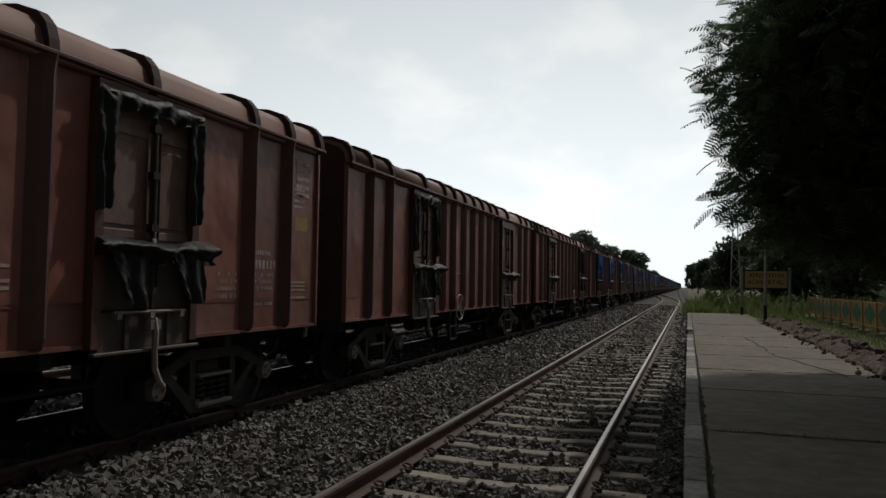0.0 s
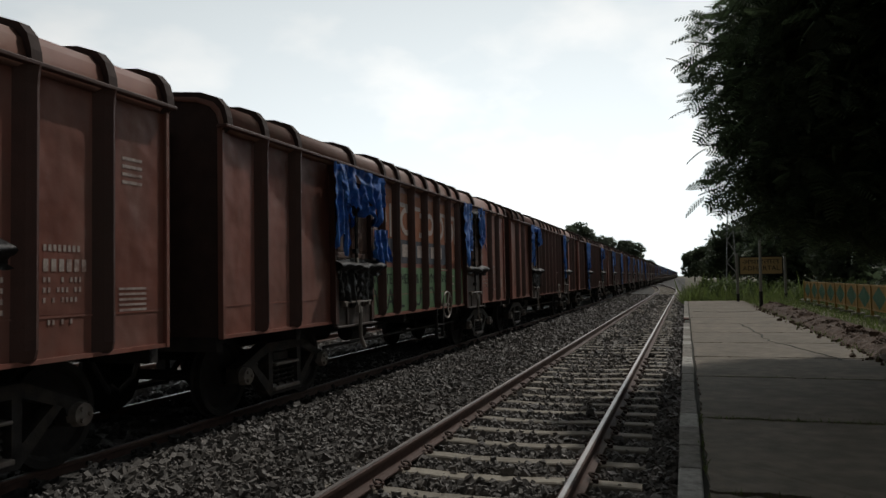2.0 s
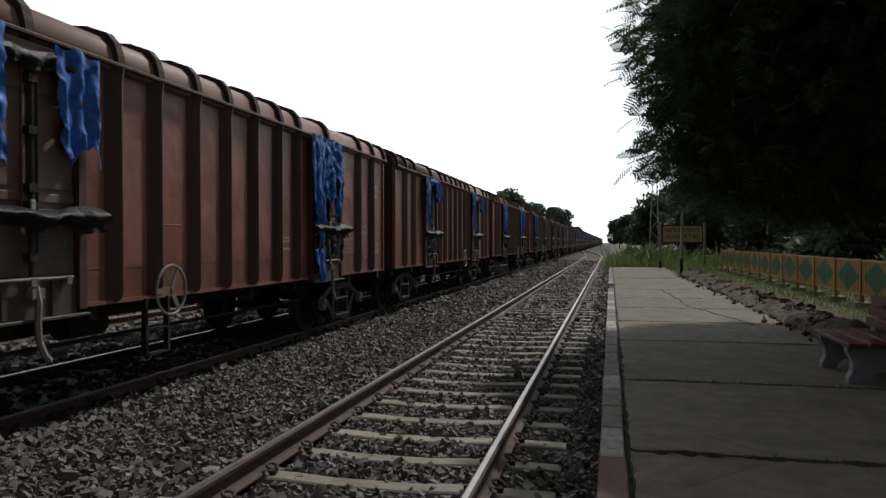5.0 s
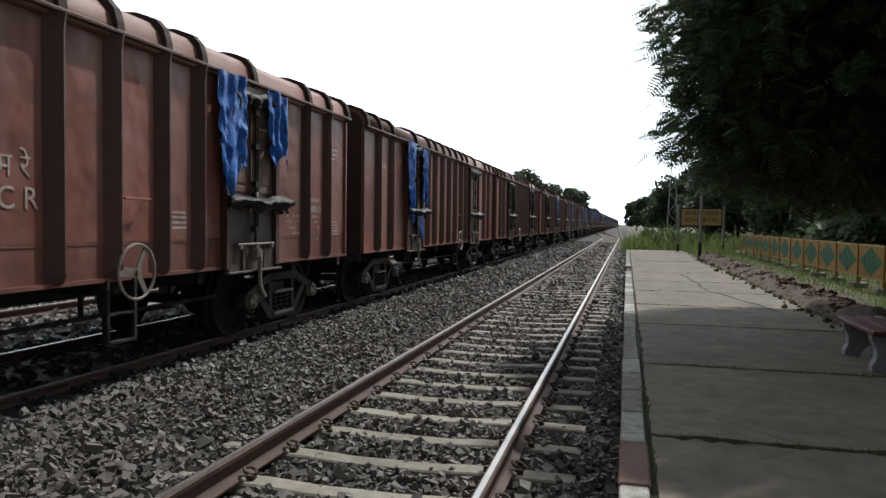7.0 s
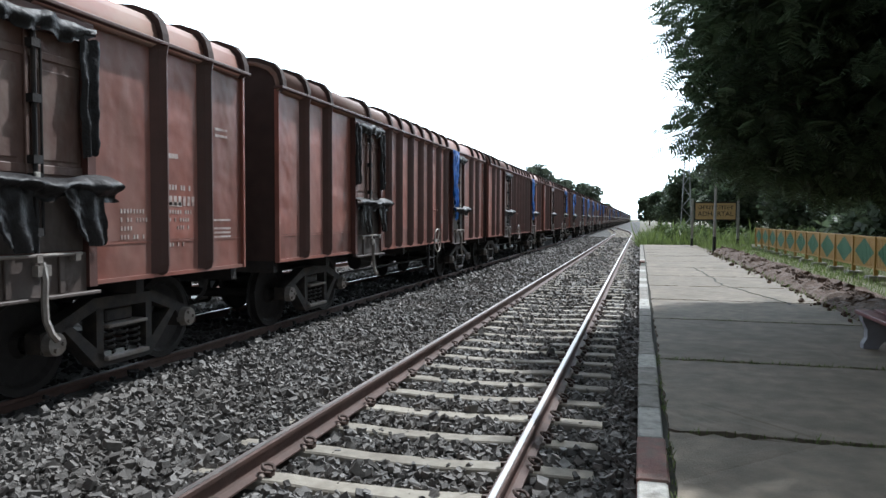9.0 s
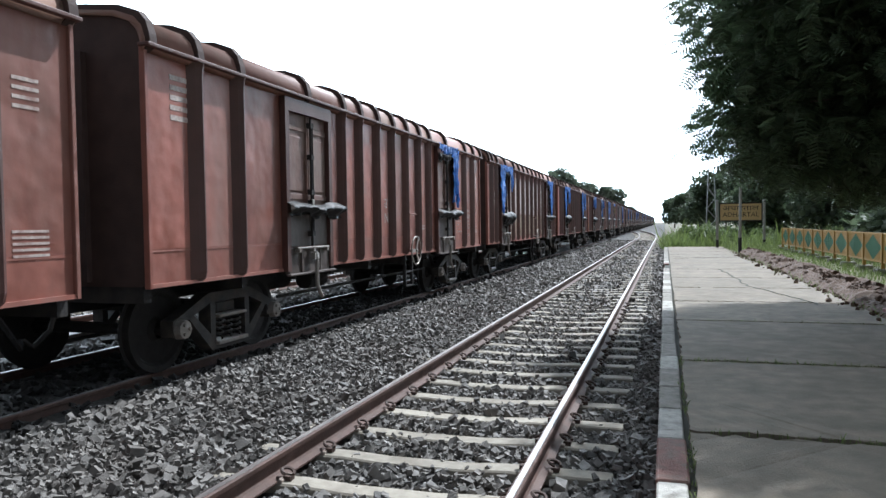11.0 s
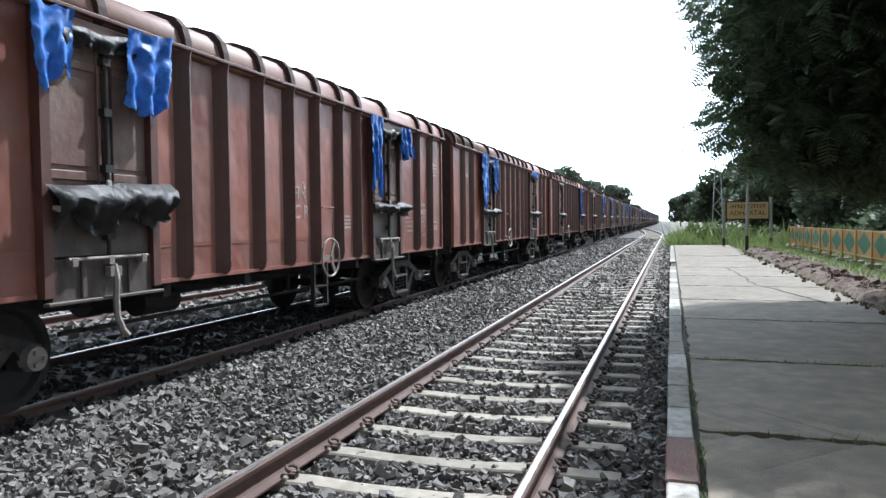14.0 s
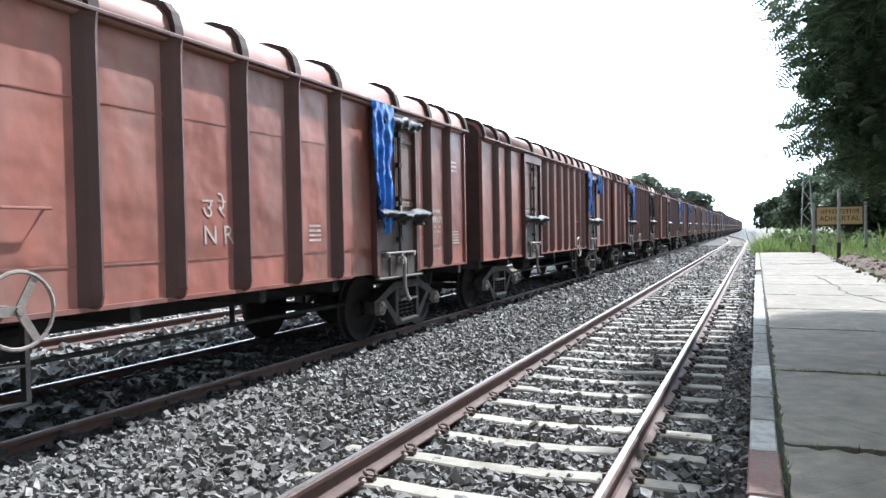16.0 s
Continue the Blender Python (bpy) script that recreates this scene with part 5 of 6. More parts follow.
# the seal tags on the door locks
TAG = mesh_of(boxes((0.11, 0.135, -0.03, 0.025, 1.92, 2.03), bevel=0.006), "seal_tag", "white_paint")
for w in wagons[:23]:
    for d in w.children:
        if d.name.startswith("door") and d.location.x > 0:
            part("seal_tag", TAG, "", d, "small white seal tag")


ZONE = {2: ("S E", -0.22, 1.64), 4: ("S R", 0.08, 1.55), 8: ("C R", -0.62, 1.73), 10: ("3", 0.33, 2.34), 13: ("N R", -0.36, 1.69), 14: ("C R", -6.14, 2.18), 15: ("N R", 0.72, 1.55), 16: ("C R", 0.13, 1.70), 17: ("W R", -0.52, 1.72), 18: ("N R", -0.12, 1.55), 20: ("C R", 0.10, 1.70)}
OVER = {"S E": "द पू", "S R": "द रे", "C R": "म रे", "N R": "उ रे", "W R": "प रे"}
for i, w in enumerate(wagons):
    k = i - 1
    if k > 22:
        continue
    if k in ZONE and k != 3:
        t, y, z = ZONE[k]
        stencil(w, t, y, z, 0.19)
        if k != 10:
            stencil(w, "मध्यरे" if k == 14 else OVER[t], y - (0.03 if k == 14 else 0), z + 0.27, 0.14 if k == 14 else 0.19)
    bars(w, 5.28, 1.79, 6, 0.050, 0.105, 0.030, vertical=True, gone=0.0)
    for r in range(4):
        bars(w, 5.28, 1.70 - 0.085 * r - (0.1 if r > 2 else 0), 9, 0.024, 0.042, 0.022, vertical=True, gone=0.35)
        bars(w, 4.52, 1.70 - 0.085 * r, 9, 0.024, 0.042, 0.022, vertical=True, gone=0.35)
    bars(w, 5.28, 1.96, 8, 0.030, 0.055, 0.020, vertical=True, gone=0.2)
    for r in range(5):
        bars(w, 6.12, 1.62 - 0.05 * r, 1, 0.36, 0.022, 0.02)
    bars(w, 6.16, 2.85, 4, 0.26, 0.03, 0.045, gone=0.1)
    if k in (4, 9, 17):
        bars(w, -5.75, 2.75, 4, 0.055, 0.10, 0.04, vertical=True, gone=0.1)
    bars(w, 1.70, 1.72, 4, 0.26, 0.028, 0.03)
    if k in (0, 8, 13, 16):
        bars(w, -6.36 if k != 0 else 6.20, 3.20, 5, 0.34, 0.055, 0.05, gone=0.0)
    if k in (0, 16):
        patch_(w, 6.20 if k == 0 else -6.60, 6.52 if k == 0 else -6.15, 2.32 if k == 0 else 1.30, 2.50 if k == 0 else 1.58, "yellow_mark", "yellow painted square")
patch_(wagons[16], 5.82, 6.20, 1.62, 1.98, "chalky", "whitewashed square with a worn number", 0.003)
for r in range(2):
    bars(wagons[16], 5.86, 1.83 - 0.15 * r, 5, 0.04, 0.10, 0.025, "dark_letter", vertical=True, gone=0.0)
patch_(wagons[16], -1.48, -1.12, 1.62, 2.20, "letter", "smeared white paint", 0.003)
stencil(wagons[18], "BCNA-M1", 5.02, 2.42, 0.14)
for r in range(2):
    bars(wagons[18], 5.00, 2.22 - 0.20 * r, 6, 0.085, 0.15, 0.03, vertical=True, gone=0.0)
w = wagons[18]
patch_(w, 1.62, 2.05, 1.62, 1.86, "yellow_mark", "pale yellow painted square")
for y in (-2.3, -0.55, 0.2, 1.0):
    bars(w, y, 1.20, 6, 0.055, 0.10, 0.03, vertical=True, gone=0.15)
bars(wagons[3], -1.25, 1.10, 7, 0.055, 0.10, 0.03, vertical=True, gone=0.1)
box_seam = boxes((1.499, 1.508, -2.62, 2.62, 2.745, 2.76))
part("sheet_seam", box_seam, "wagon", wagons[19])
# a painted advertisement on one wagon, its name only as shapes
ad = wagons[4]
ad["label"] = "goods wagon painted with a faded orange and green advertisement"
patch_(ad, -2.62, 2.62, 2.02, 3.30, "orange", "faded orange painted field", 0.0025)
patch_(ad, -2.62, 1.4, 1.98, 2.42, "navy", "dark painted band", 0.004)
patch_(ad, -2.62, 2.62, 1.09, 1.90, "green_ad", "faded green painted band", 0.003)
stencil(ad, "WHITE CEMENT & POLYMER BASED", -2.55, 1.60, 0.19, "dark_letter", 0.006)
stencil(ad, "WALL  PUTTY", -2.50, 1.16, 0.36, "dark_letter", 0.006)
emblem = bmesh.new()


def stroke(bm, points, width):
    """A flat painted brush stroke on the wagon's side."""
    edge = []
    for k, (y, z) in enumerate(points):
        (ya, za), (yb, zb) = points[max(0, k - 1)], points[min(len(points) - 1, k + 1)]
        d = math.hypot(yb - ya, zb - za)
        ny, nz = -(zb - za) / d * width / 2, (yb - ya) / d * width / 2
        edge.append([bm.verts.new((x, y + q * ny, z + q * nz)) for x in (1.4995, 1.5075) for q in (1, -1)])
    for e0, e1 in zip(edge, edge[1:]):
        for a, b in ((0, 1), (1, 3), (3, 2), (2, 0)):
            bm.faces.new((e0[a], e0[b], e1[b], e1[a]))


def arc(cy, cz, ry, rz, a0, a1, n=14):
    return [(cy + ry * math.cos(radians(a0 + (a1 - a0) * k / n)), cz + rz * math.sin(radians(a0 + (a1 - a0) * k / n))) for k in range(n + 1)]


for cy, rz in ((-2.25, 0.27), (-0.95, 0.22), (0.95, 0.22)):
    stroke(emblem, arc(cy, 2.78, 0.27, rz, 20, 380), 0.10)
stroke(emblem, arc(-0.20, 2.75, 0.22, 0.20, 100, -110), 0.10)
stroke(emblem, arc(0.35, 2.80, 0.20, 0.18, 130, -170), 0.10)
stroke(emblem, arc(1.70, 2.72, 0.20, 0.20, 60, -120), 0.10)
for y0, z0, z1 in ((-1.75, 2.45, 3.05), (-0.55, 2.48, 3.08), (1.38, 2.48, 3.05), (2.05, 2.46, 3.05)):
    stroke(emblem, [(y0, z0), (y0, z1)], 0.09)
stroke(emblem, [(-1.35, 3.08), (-0.2, 3.06)], 0.08)
stroke(emblem, [(0.95, 3.06), (2.2, 3.04)], 0.08)
stroke(emblem, arc(-1.80, 2.45, 0.25, 0.35, 200, 300), 0.09)
part("painted_emblem", emblem, "chalky", ad, "large white painted lettering shapes")
for j in range(6):
    bars(ad, -1.2 + 0.40 * j, 2.10, 1, 0.30, 0.24, 0.1, gone=0.0)
# whitewashed and muddied panels
white = wagons[15]
white["label"] = "goods wagon with whitewashed panels above brown spill and blue tarpaulins"
patch_(white, -3.55, 3.0, 1.97, 3.22, "chalky", "whitewashed panels", 0.003, (0.44, 1.32, 2.20, 3.08))
patch_(white, -3.55, 3.5, 1.20, 1.95, "mud_band", "brown spill stains", 0.003, (0.44, 1.32, 2.20, 3.08))
bars(wagons[11], -4.88, 2.50, 1, 0.22, 0.17, 0.1, "letter", gone=0.0)
stencil(wagons[15], "C R", 1.42, 2.30, 0.42)
bars(wagons[11], 5.2, 2.30, 1, 0.24, 0.05, 0.1, "letter", gone=0.0)
bars(wagons[11], 5.2, 1.80, 1, 0.05, 0.50, 0.1, "letter", gone=0.0)
bars(wagons[11], 5.2, 1.78, 1, 0.30, 0.05, 0.1, "letter", gone=0.0)

for (name, mat), bm in MARKS.items():
    tagged(part("markings", bm, mat, bpy.data.objects[name], "small painted marking bars"), kind="stuff")


# ---- station things ----
def station_sign():
    s = thing("station_sign", "yellow station name board with black lettering on two posts", "sign", at=pose(0, 45.1, 0))
    part("board", boxes((4.78, 7.05, -0.025, 0.025, 1.56, 2.56), bevel=0.006), "sign_yellow", s)
    part("board_frame", boxes((4.75, 7.08, -0.035, -0.02, 2.53, 2.60), (4.75, 7.08, -0.035, -0.02, 1.52, 1.58), (4.75, 4.81, -0.035, -0.02, 1.58, 2.53), (7.02, 7.08, -0.035, -0.02, 1.58, 2.53)), "sign_black", s)
    for x in (4.64, 7.17):
        p = part("post", boxes((x - 0.07, x + 0.07, -0.07, 0.07, 0.45, 2.78), bevel=0.012), "grey_post", s)
        part("post_foot", boxes((x - 0.075, x + 0.075, -0.075, 0.075, -0.05, 0.45)), "black_band", p, "black-painted post foot")
    for text, z, h in (("ADHARTAL", 1.78, 0.27), ("अधारताल", 2.16, 0.26)):
        me = letters(text, h)
        me.materials.clear()
        me.materials.append(M["sign_black"])
        xs_ = [v.co.x for v in me.vertices]
        wide = max(xs_) - min(xs_)
        part("lettering", me, "", s, "black painted letters", at=Matrix.Translation((5.915 - 0.98 - min(xs_) * 1.96 / wide, -0.032, z)) @ Matrix.Rotation(radians(90), 4, "X") @ Matrix.Diagonal((1.96 / wide, 1, 1, 1)))
    return s


station_sign()

post_ = thing("platform_post", "slim grey post with a black foot at the platform's edge", "post", at=pose(5.15, 37.2, 0))
bm = bmesh.new()
rod(bm, (0, 0, 0.75), (0.05, 0, 5.2), 0.075, 0.05, 10)
part("shaft", bm, "grey_post", post_)
bm = bmesh.new()
rod(bm, (0, 0, -0.05), (0, 0, 0.75), 0.085, sides=10)
part("foot", bm, "black_band", post_, "black-painted foot")


def fence():
    f = thing("fence", "yellow steel bar fence with green diamonds on posts with concrete feet", "fence")
    bar = {m: mesh_of(boxes((-0.012, 0.012, -0.022, 0.022, 0, 1.0)), "bar", m) for m in ("fence_yellow", "fence_green")}
    y0, y1, x = 8.5, 39.5, 7.35
    n = 16
    span = (y1 - y0) / n
    for i in range(n + 1):
        y = y0 + span * i
        p = part("post", boxes((x - 0.045, x + 0.045, y - 0.045, y + 0.045, 0.05, 1.17), bevel=0.006), "fence_yellow", f)
        part("footing", boxes((x - 0.20, x + 0.20, y - 0.20, y + 0.20, -0.1, 0.20), bevel=0.02), "coping", p, "grey concrete footing")
    for z in (0.36, 1.13):
        part("rail", boxes((x - 0.02, x + 0.02, y0, y1, z, z + 0.04)), "fence_yellow", f)
    for i in range(n):
        a = y0 + span * i
        count = 17
        for j in range(1, count):
            u = j / count
            y = a + span * u
            d = (1 - abs(u * 2 - 1) * 1.12) * 0.36
            lo, hi = 0.40, 1.13
            mid = 0.765
            pieces = [(lo, hi, "fence_yellow")] if d <= 0.02 else [(lo, mid - d, "fence_yellow"), (mid - d, mid + d, "fence_green"), (mid + d, hi, "fence_yellow")]
            for z0, z1, m in pieces:
                if z1 - z0 > 0.01:
                    ob = part("bar", bar[m], "", f)
                    ob.matrix_basis = Matrix.Translation((x, y, z0)) @ Matrix.Diagonal((1, 1.6, z1 - z0, 1))
    return f


fence()


def bench():
    b = thing("bench", "platform bench with dark red slats on whitewashed concrete legs", "bench", at=pose(4.68, 9.37, 0.004))
    for y in (-0.525, 0.525):
        bm = bmesh.new()
        out_ = [(-0.34, 0), (-0.17, 0)] + [(0.165 * math.cos(a), 0.13 * math.sin(a)) for a in (2.8, 2.3, 1.85, 1.57, 1.3, 0.85, 0.35)] + [(0.17, 0), (0.36, 0), (0.35, 0.06), (0.31, 0.13), (0.31, 0.26), (0.36, 0.38), (0.44, 0.85), (0.36, 0.86), (0.24, 0.44), (-0.36, 0.40), (-0.35, 0.34), (-0.30, 0.24), (-0.30, 0.13), (-0.34, 0.06)]
        ra = [bm.verts.new((px, y - 0.07, pz)) for px, pz in out_]
        rb = [bm.verts.new((px, y + 0.07, pz)) for px, pz in out_]
        k = len(out_)
        for i in range(k):
            bm.faces.new((ra[i], ra[(i + 1) % k], rb[(i + 1) % k], rb[i]))
        bm.faces.new(ra[::-1])
        bm.faces.new(rb)
        bm.normal_update()
        bmesh.ops.triangulate(bm, faces=[f for f in bm.faces if len(f.verts) > 4])
        part("leg", bm, "bench_white", b, "whitewashed concrete leg")
    for i in range(3):
        part("seat_slat", boxes((-0.38 + 0.215 * i, -0.185 + 0.215 * i, -0.72, 0.72, 0.405 + 0.012 * i, 0.455 + 0.012 * i), bevel=0.008), "bench_red", b)
    for i in range(3):
        z = 0.52 + 0.135 * i
        part("back_slat", boxes((0.24 + 0.028 * i, 0.285 + 0.028 * i, -0.72, 0.72, z, z + 0.115), bevel=0.008), "bench_red", b)
    return b


bench()


def lattice_mast(x, y, h):
    m = thing("lattice_mast", "grey galvanised steel lattice mast beside the track", "mast", at=pose(x, y, -0.42))
    for sx in (-1, 1):
        for sy in (-1, 1):
            bm = bmesh.new()
            rod(bm, (sx * 0.55, sy * 0.3, 0), (sx * 0.2, sy * 0.2, h), 0.05, sides=5)
            part("leg", bm, "galv", m)
    n = 8
    for i in range(n):
        z0, z1 = h * i / n, h * (i + 1) / n
        a0, a1 = 0.55 - 0.35 * i / n, 0.55 - 0.35 * (i + 1) / n
        bm = bmesh.new()
        s = 1 if i % 2 else -1
        for sy in (-0.25, 0.25):
            rod(bm, (-s * a0, sy, z0), (s * a1, sy, z1), 0.03, sides=4)
        part("brace", bm, "galv", m)
    return m


lattice_mast(6.2, 78, 8.6)
box_ = thing("relay_box", "small grey trackside equipment cabinet", "cabinet", at=pose(3.9, 70, -0.42))
part("body", boxes((-0.75, 0.75, -0.5, 0.5, 0, 1.25), bevel=0.03), "grey_post", box_)
part("lid", boxes((-0.82, 0.82, -0.57, 0.57, 1.25, 1.33), bevel=0.02), "grey_post", box_)
part("door", boxes((-0.5, 0.5, -0.53, -0.5, 0.15, 1.15), bevel=0.008), "galv", box_)


# ---- trees and bushes ----
def frond():
    """A feathery leaf: a stalk with pairs of narrow leaflets."""
    v, f = [], []
    for i in range(9):
        x = 0.12 + 0.10 * i
        ln = 0.30 * math.sin((i + 1.4) / 10.5 * math.pi) ** 0.6
        droop = -0.25 * (x ** 2)
        for s in (-1, 1):
            b = len(v)
            v += [(x - 0.025, 0, droop), (x + 0.025, 0, droop), (x + 0.11, s * ln, droop - 0.07), (x + 0.06, s * ln, droop - 0.07)]
            f.append((b, b + 1, b + 2, b + 3))
    b = len(v)
    v += [(0, -0.012, 0), (0, 0.012, 0), (1.05, 0.006, -0.28), (1.05, -0.006, -0.28)]
    f.append((b, b + 1, b + 2, b + 3))
    return v, f


def leaf_points(r, lobes, n, shell=0.55):
    """Points in the outer part of overlapping lobes, given as (x, y, z, rx, ry, rz), and their outward ways."""
    vol = np.array([l[3] * l[4] * l[5] for l in lobes]) ** 0.75
    which = r.choice(len(lobes), n, p=vol / vol.sum())
    d = r.normal(size=(n, 3))
    d /= np.linalg.norm(d, axis=1)[:, None]
    rad = (shell + (1.04 - shell) * r.random(n) ** 0.6)
    lump = np.array([1 + 0.32 * noise.noise(Vector((a * 2.1 + w * 5.0, b * 2.1, c * 2.1))) for (a, b, c), w in zip(d, which)])
    ar = np.array(lobes)
    return ar[which, :3] + d * ar[which, 3:] * (rad * lump)[:, None], d


def facing(r, way, spread):
    """Turns whose x axis goes the given ways, loosely, with z kept upward."""
    x = way + r.normal(0, spread, way.shape)
    x /= np.linalg.norm(x, axis=1)[:, None]
    z = np.tile([0, 0, 1.0], (len(x), 1)) + r.normal(0, 0.35, x.shape)
    y = np.cross(z, x)
    y /= np.linalg.norm(y, axis=1)[:, None]
    z = np.cross(x, y)
    return np.stack([x, y, z], 2)


def limbs(base, height, lobes, r0, seed):
    """A tapered trunk and limbs that reach into the lobes."""
    rt = random.Random(seed)
    bm = bmesh.new()
    pts = [Vector(base)]
    for i in range(1, 6):
        pts.append(Vector((base[0] + rt.uniform(-0.12, 0.12) * i * r0 * 2, base[1] + rt.uniform(-0.12, 0.12) * i * r0 * 2, base[2] + height * i / 5)))
    for i in range(5):
        rod(bm, pts[i], pts[i + 1], r0 * (1.15 - 0.13 * i), r0 * (1.15 - 0.13 * (i + 1)), 9)
    for l in lobes:
        a = pts[rt.choice((3, 4, 5))]
        b = Vector(l[:3])
        mid = a.lerp(b, 0.5) + Vector((rt.uniform(-0.3, 0.3), rt.uniform(-0.3, 0.3), 0.15 * (b - a).length))
        rod(bm, a, mid, r0 * 0.42, r0 * 0.26, 7)
        rod(bm, mid, b, r0 * 0.26, r0 * 0.10, 6)
        for _ in range(5):
            e = b + Vector((rt.uniform(-1, 1) * l[3], rt.uniform(-1, 1) * l[4], rt.uniform(-0.7, 0.9) * l[5])) * 0.75
            rod(bm, mid.lerp(b, rt.uniform(0.3, 1.0)), e, r0 * 0.10, r0 * 0.03, 5)
    return bm


QUAD = ((0, -0.32, 0), (0.5, -0.42, 0.06), (1, 0, -0.05), (0.5, 0.42, 0.06), (0, 0.32, 0))


def tree(x, y, lobes, n, size, label, mat="leaf_wood", feathery=False, r0=0.25, seed=1, ground_z=-0.42, fill=0):
    """lobes are given from the tree's foot."""
    r = np.random.default_rng(seed)
    t = thing("tree", label, "tree", at=pose(x, y, ground_z))
    h = min(l[2] for l in lobes) + 0.3
    part("trunk", limbs((0, 0, 0), h, lobes, r0, seed), "bark", t, smooth=True)
    p, way = leaf_points(r, lobes, n)
    if feathery:
        v, f = frond()
        way = way * np.array([1, 1, 0.5]) + np.array([0, 0, -0.12])
        c = part("crown", scatter("crown", v, f, placed(facing(r, way, 0.45), size * r.uniform(0.7, 1.3, n), p), mat), "", t, "dense dark feathery foliage")
    else:
        v = np.array(QUAD[:1] + QUAD[1:])
        c = part("crown", scatter("crown", v, [(0, 1, 2), (0, 2, 3), (0, 3, 4)], placed(facing(r, way, 0.9), size * r.uniform(0.6, 1.4, n), p), mat), "", t)
    if fill:
        p, way = leaf_points(r, [(l[0], l[1], l[2], l[3] * 0.74, l[4] * 0.74, l[5] * 0.74) for l in lobes], fill, 0.15)
        p[:, 0] += 0.35
        part("inner_leaves", scatter("inner_leaves", np.array(QUAD), [(0, 1, 2), (0, 2, 3), (0, 3, 4)], placed(facing(r, way, 1.0), 0.36 * r.uniform(0.6, 1.4, fill), p), mat), "", t)
    return t


tree(8.6, 14.2, [(-1.9, -1.0, 6.0, 3.6, 4.3, 3.0), (-5.1, -1.2, 4.9, 1.5, 2.0, 1.5), (-4.6, -1.0, 6.1, 1.35, 1.6, 1.0), (-4.55, -0.8, 3.95, 1.6, 1.8, 0.9), (-3.7, -1.0, 3.6, 1.7, 2.2, 1.1),
                 (-1.2, -4.3, 6.2, 2.6, 2.4, 2.0), (1.8, -1.5, 6.0, 3.5, 4.0, 3.0), (-0.8, 0.6, 8.8, 3.2, 3.2, 2.0), (2.0, -5.5, 5.0, 2.5, 2.5, 2.0), (-1.0, -1.0, 3.3, 2.6, 2.6, 1.1),
                 (-3.2, 0.5, 2.9, 1.8, 1.8, 0.8), (-4.9, -0.6, 3.2, 1.45, 1.8, 0.6), (-0.6, -7.0, 6.6, 2.4, 2.8, 1.6), (-0.2, -8.8, 5.4, 2.6, 2.8, 1.8), (-3.7, -3.8, 6.3, 1.9, 1.2, 0.9), (-4.3, -0.4, 2.75, 1.5, 1.6, 0.55), (-2.8, -0.2, 2.6, 1.6, 1.6, 0.6), (-3.4, 1.5, 4.6, 2.2, 1.7, 1.5), (-3.0, 1.6, 6.4, 2.3, 1.6, 1.4), (-3.6, 1.2, 3.4, 1.8, 1.4, 0.8)],
     30000, 0.43, "large dark tree with drooping feathery leaves over the platform", "leaf_main", True, 0.30, 4, 0.05, fill=50000)
WOOD = [(12.5, 24, 7.5, 3.6), (15, 33, 8.5, 4.2), (11.0, 44, 7.0, 3.4), (19, 42, 9, 4.5), (9.5, 60, 7.2, 3.2), (14, 58, 9.0, 4.4), (10.5, 82, 9.6, 4.2), (15.5, 84, 10, 4.6), (7.6, 104, 8.6, 3.6),
        (12, 112, 11, 4.8), (18, 68, 10, 4.5), (7.8, 140, 8.2, 3.6), (24, 56, 10, 5), (17, 20, 8, 4), (22, 28, 9, 4.5), (6.5, 180, 8.5, 4), (4.5, 230, 9, 4.5), (13, 150, 11, 5), (20, 34, 7, 4.5), (27, 45, 9, 5), (32, 36, 9, 5), (25, 22, 8, 4.5), (36, 60, 11, 6), (30, 26, 8, 5), (13.5, 40, 5.5, 3.4), (10.8, 30, 4.6, 2.6), (12.4, 21, 4.4, 2.6)]
for i, (x, y, h, w) in enumerate(WOOD):
    rt = random.Random(i * 7 + 2)
    lobes = [(rt.uniform(-0.55, 0.55) * w, rt.uniform(-0.55, 0.55) * w, h * rt.uniform(0.28, 0.82), w * rt.uniform(0.38, 0.62), w * rt.uniform(0.38, 0.62), h * rt.uniform(0.14, 0.24)) for _ in range(8)] + [(0, 0, h * 0.8, w * 0.55, w * 0.55, h * 0.2)]
    tree(x, y, lobes, 5200, 0.24 + 0.0015 * y, "dark green broadleaf tree in the wood beside the line", r0=0.2, seed=20 + i)
for i, (x, y, h, w) in enumerate([(-25, 150, 13.9, 5.2), (-20.5, 158, 14.3, 5.0), (-14.8, 172, 11.8, 4.6), (-30.5, 155, 12.8, 4.8), (-29.0, 60, 11.6, 2.4), (-41, 62, 14.6, 2.6), (-9.6, 200, 9.0, 4), (-22, 250, 11.0, 6), (-17.6, 164, 12.6, 4.4), (-23.0, 156, 13.0, 4.4), (-12.0, 185, 10.4, 4.4)]):
    rt = random.Random(i * 5 + 1)
    lobes = [(rt.uniform(-0.7, 0.7) * w, rt.uniform(-0.6, 0.6) * w, h * rt.uniform(0.45, 0.85), w * rt.uniform(0.28, 0.48), w * rt.uniform(0.3, 0.5), h * rt.uniform(0.08, 0.15)) for _ in range(8)]
    tree(x, y, lobes, 6500, 0.40, "broadleaf tree rising behind the goods train", "leaf_far", r0=0.16, seed=60 + i)


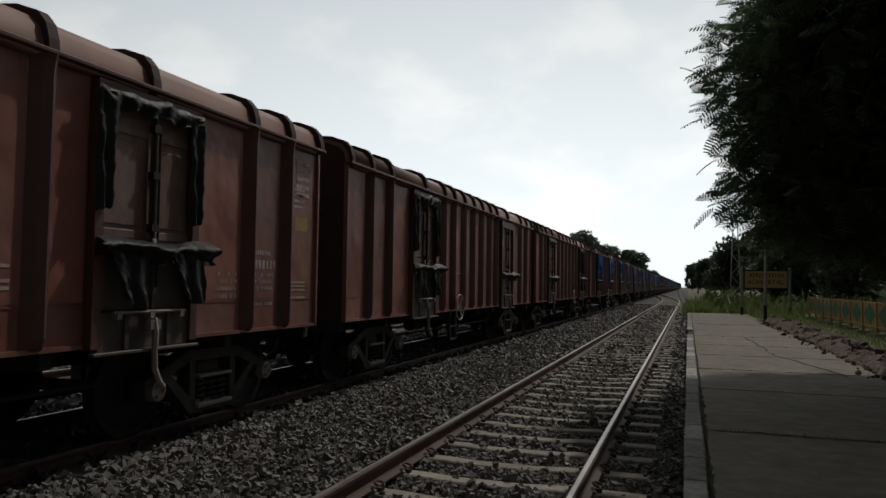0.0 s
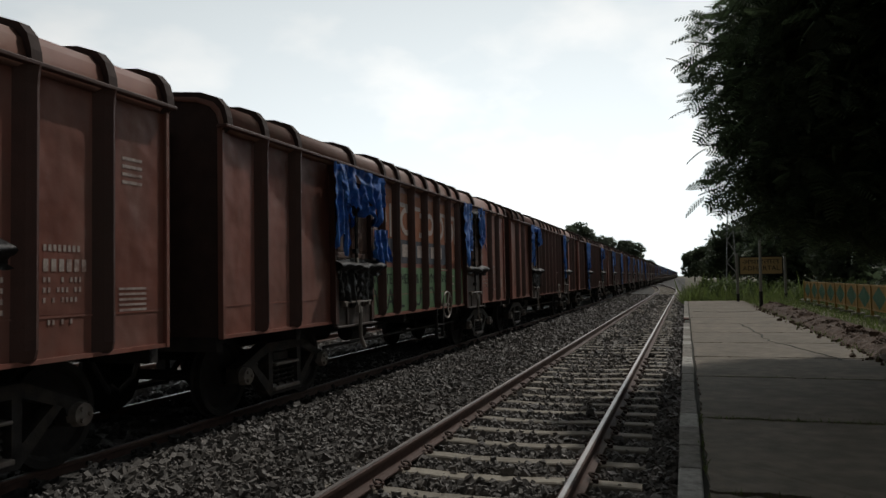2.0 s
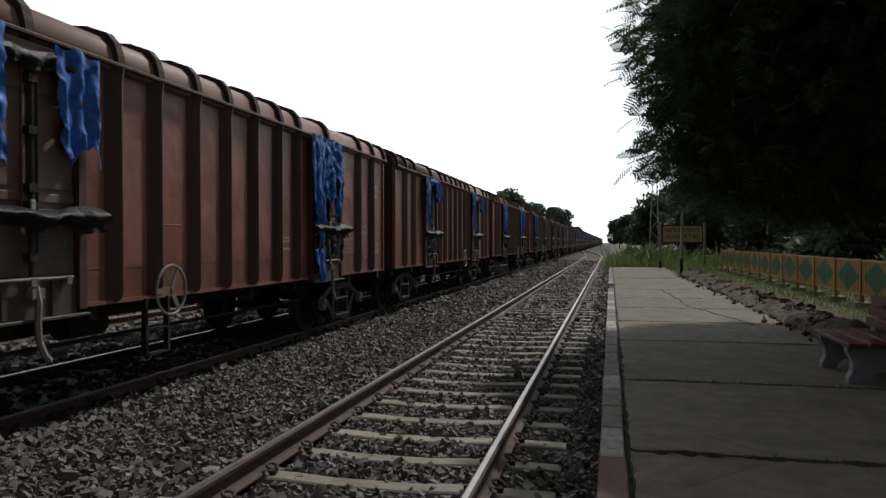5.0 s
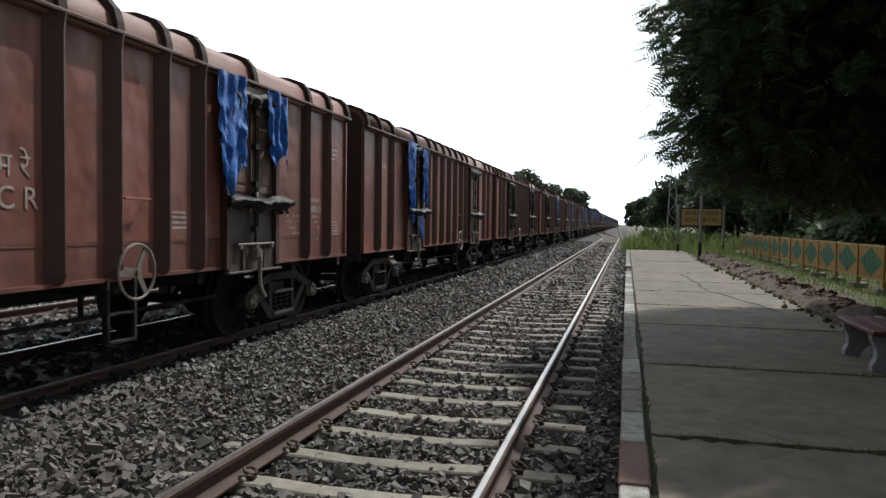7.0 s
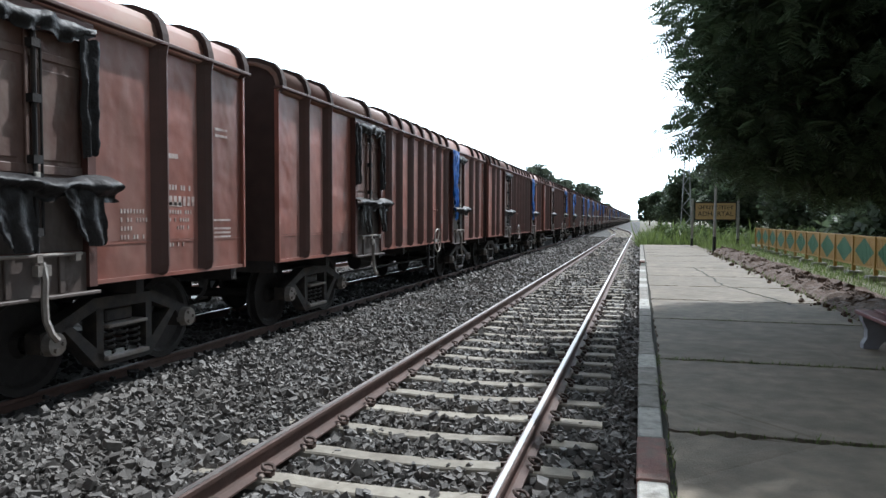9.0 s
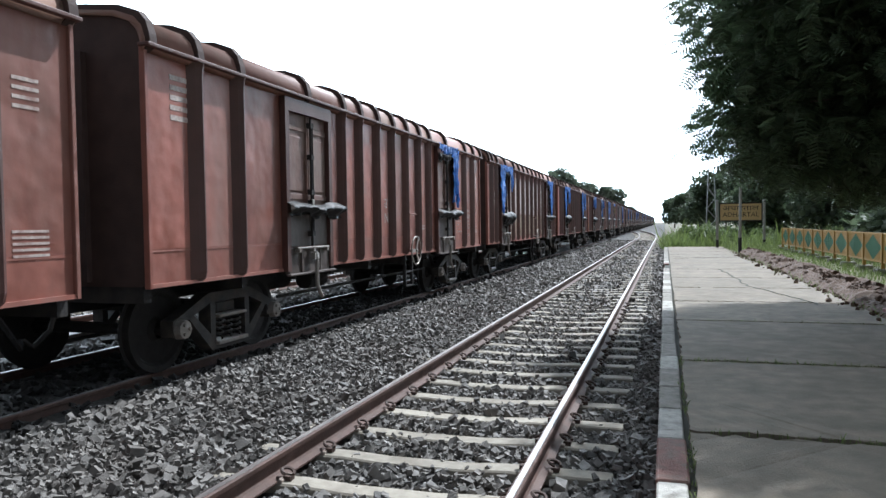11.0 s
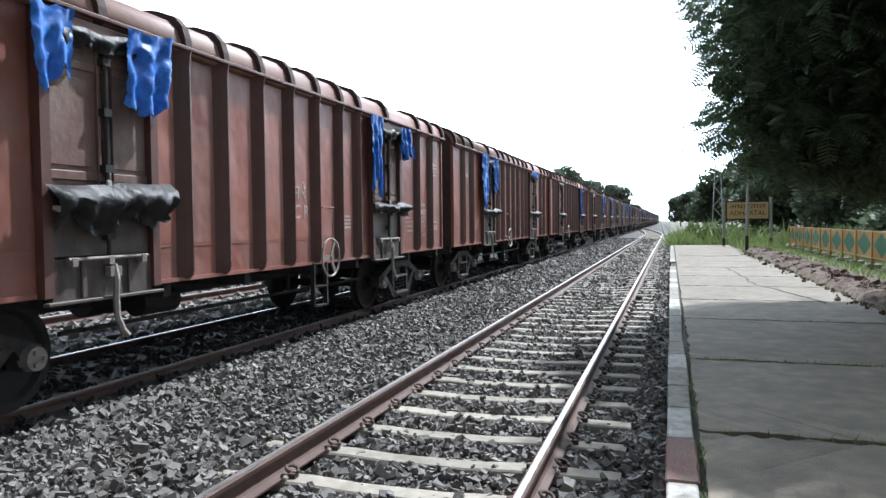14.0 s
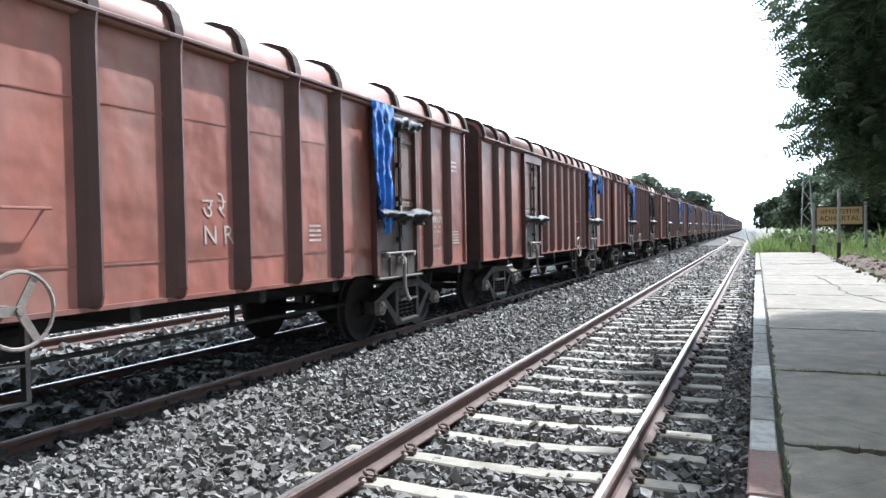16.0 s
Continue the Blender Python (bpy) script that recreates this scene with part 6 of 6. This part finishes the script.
def bush(x, y, w, h, n, size, label, seed, z=-0.40):
    r = np.random.default_rng(seed)
    lobes = [(r.uniform(-0.5, 0.5) * w, r.uniform(-0.5, 0.5) * w, h * r.uniform(0.3, 0.6), w * r.uniform(0.35, 0.6), w * r.uniform(0.35, 0.6), h * r.uniform(0.3, 0.45)) for _ in range(5)]
    b = thing("bush", label, "bush", at=pose(x, y, z))
    p, way = leaf_points(r, lobes, n, 0.3)
    p[:, 2] = np.abs(p[:, 2])
    part("leaves", scatter("leaves", np.array(QUAD), [(0, 1, 2), (0, 2, 3), (0, 3, 4)], placed(facing(r, way, 0.8), size * r.uniform(0.6, 1.4, n), p), "leaf_bush"), "", b)
    st = bmesh.new()
    for _ in range(6):
        rod(st, (r.uniform(-0.2, 0.2) * w, r.uniform(-0.2, 0.2) * w, -0.05), (r.uniform(-0.5, 0.5) * w, r.uniform(-0.5, 0.5) * w, h * 0.6), 0.02, 0.008, 5)
    part("stems", st, "bark", b)
    return b


rb_ = random.Random(8)
for i in range(34):
    y = rb_.uniform(50, 98)
    bush(rb_.uniform(2.6, 11), y, rb_.uniform(0.7, 1.6), rb_.uniform(0.9, 1.9), 420, 0.13 + y * 0.0012, "light green wild bush past the platform's end", 200 + i)
for i in range(26):
    bush(rb_.uniform(8.6, 15), rb_.uniform(13, 46), rb_.uniform(0.9, 1.7), rb_.uniform(0.9, 1.9), 520, 0.13, "green bush behind the yellow fence", 300 + i, 0.03)


# ---- what moves ----
def train_y(t):
    """How far the train has come along the line."""
    return float(np.interp(t, [r[0] for r in TRAIN_WAY], [r[1] for r in TRAIN_WAY]))


def motions():
    for i, w in enumerate(wagons):
        y0 = (i - 1) * PITCH
        walk(w, [(t, pose(TRAIN_X, y0 + y, TRAIN_Z)) for t, y in TRAIN_WAY])
        # wheels roll while the wagon is near
        near = [f for f in range(0, 481) if -6 < y0 + train_y(f / FPS) < 26]
        if not near:
            continue
        for b in w.children:
            if not b.name.startswith("bogie"):
                continue
            for ws in b.children:
                if ws.name.startswith("wheelset"):
                    a = ws.matrix_basis.translation.copy()
                    roll = lambda f: math.degrees((train_y(near[0] / FPS) - train_y(f / FPS)) / 0.49) % 360
                    rows = [] if near[0] == 0 else [(0.0, pose(*a))]
                    rows += [(f / FPS, pose(*a, roll(f))) for f in near]
                    if near[-1] != 480:
                        rows.append((16.0, pose(*a, roll(near[-1]))))
                    walk(ws, rows)


motions()
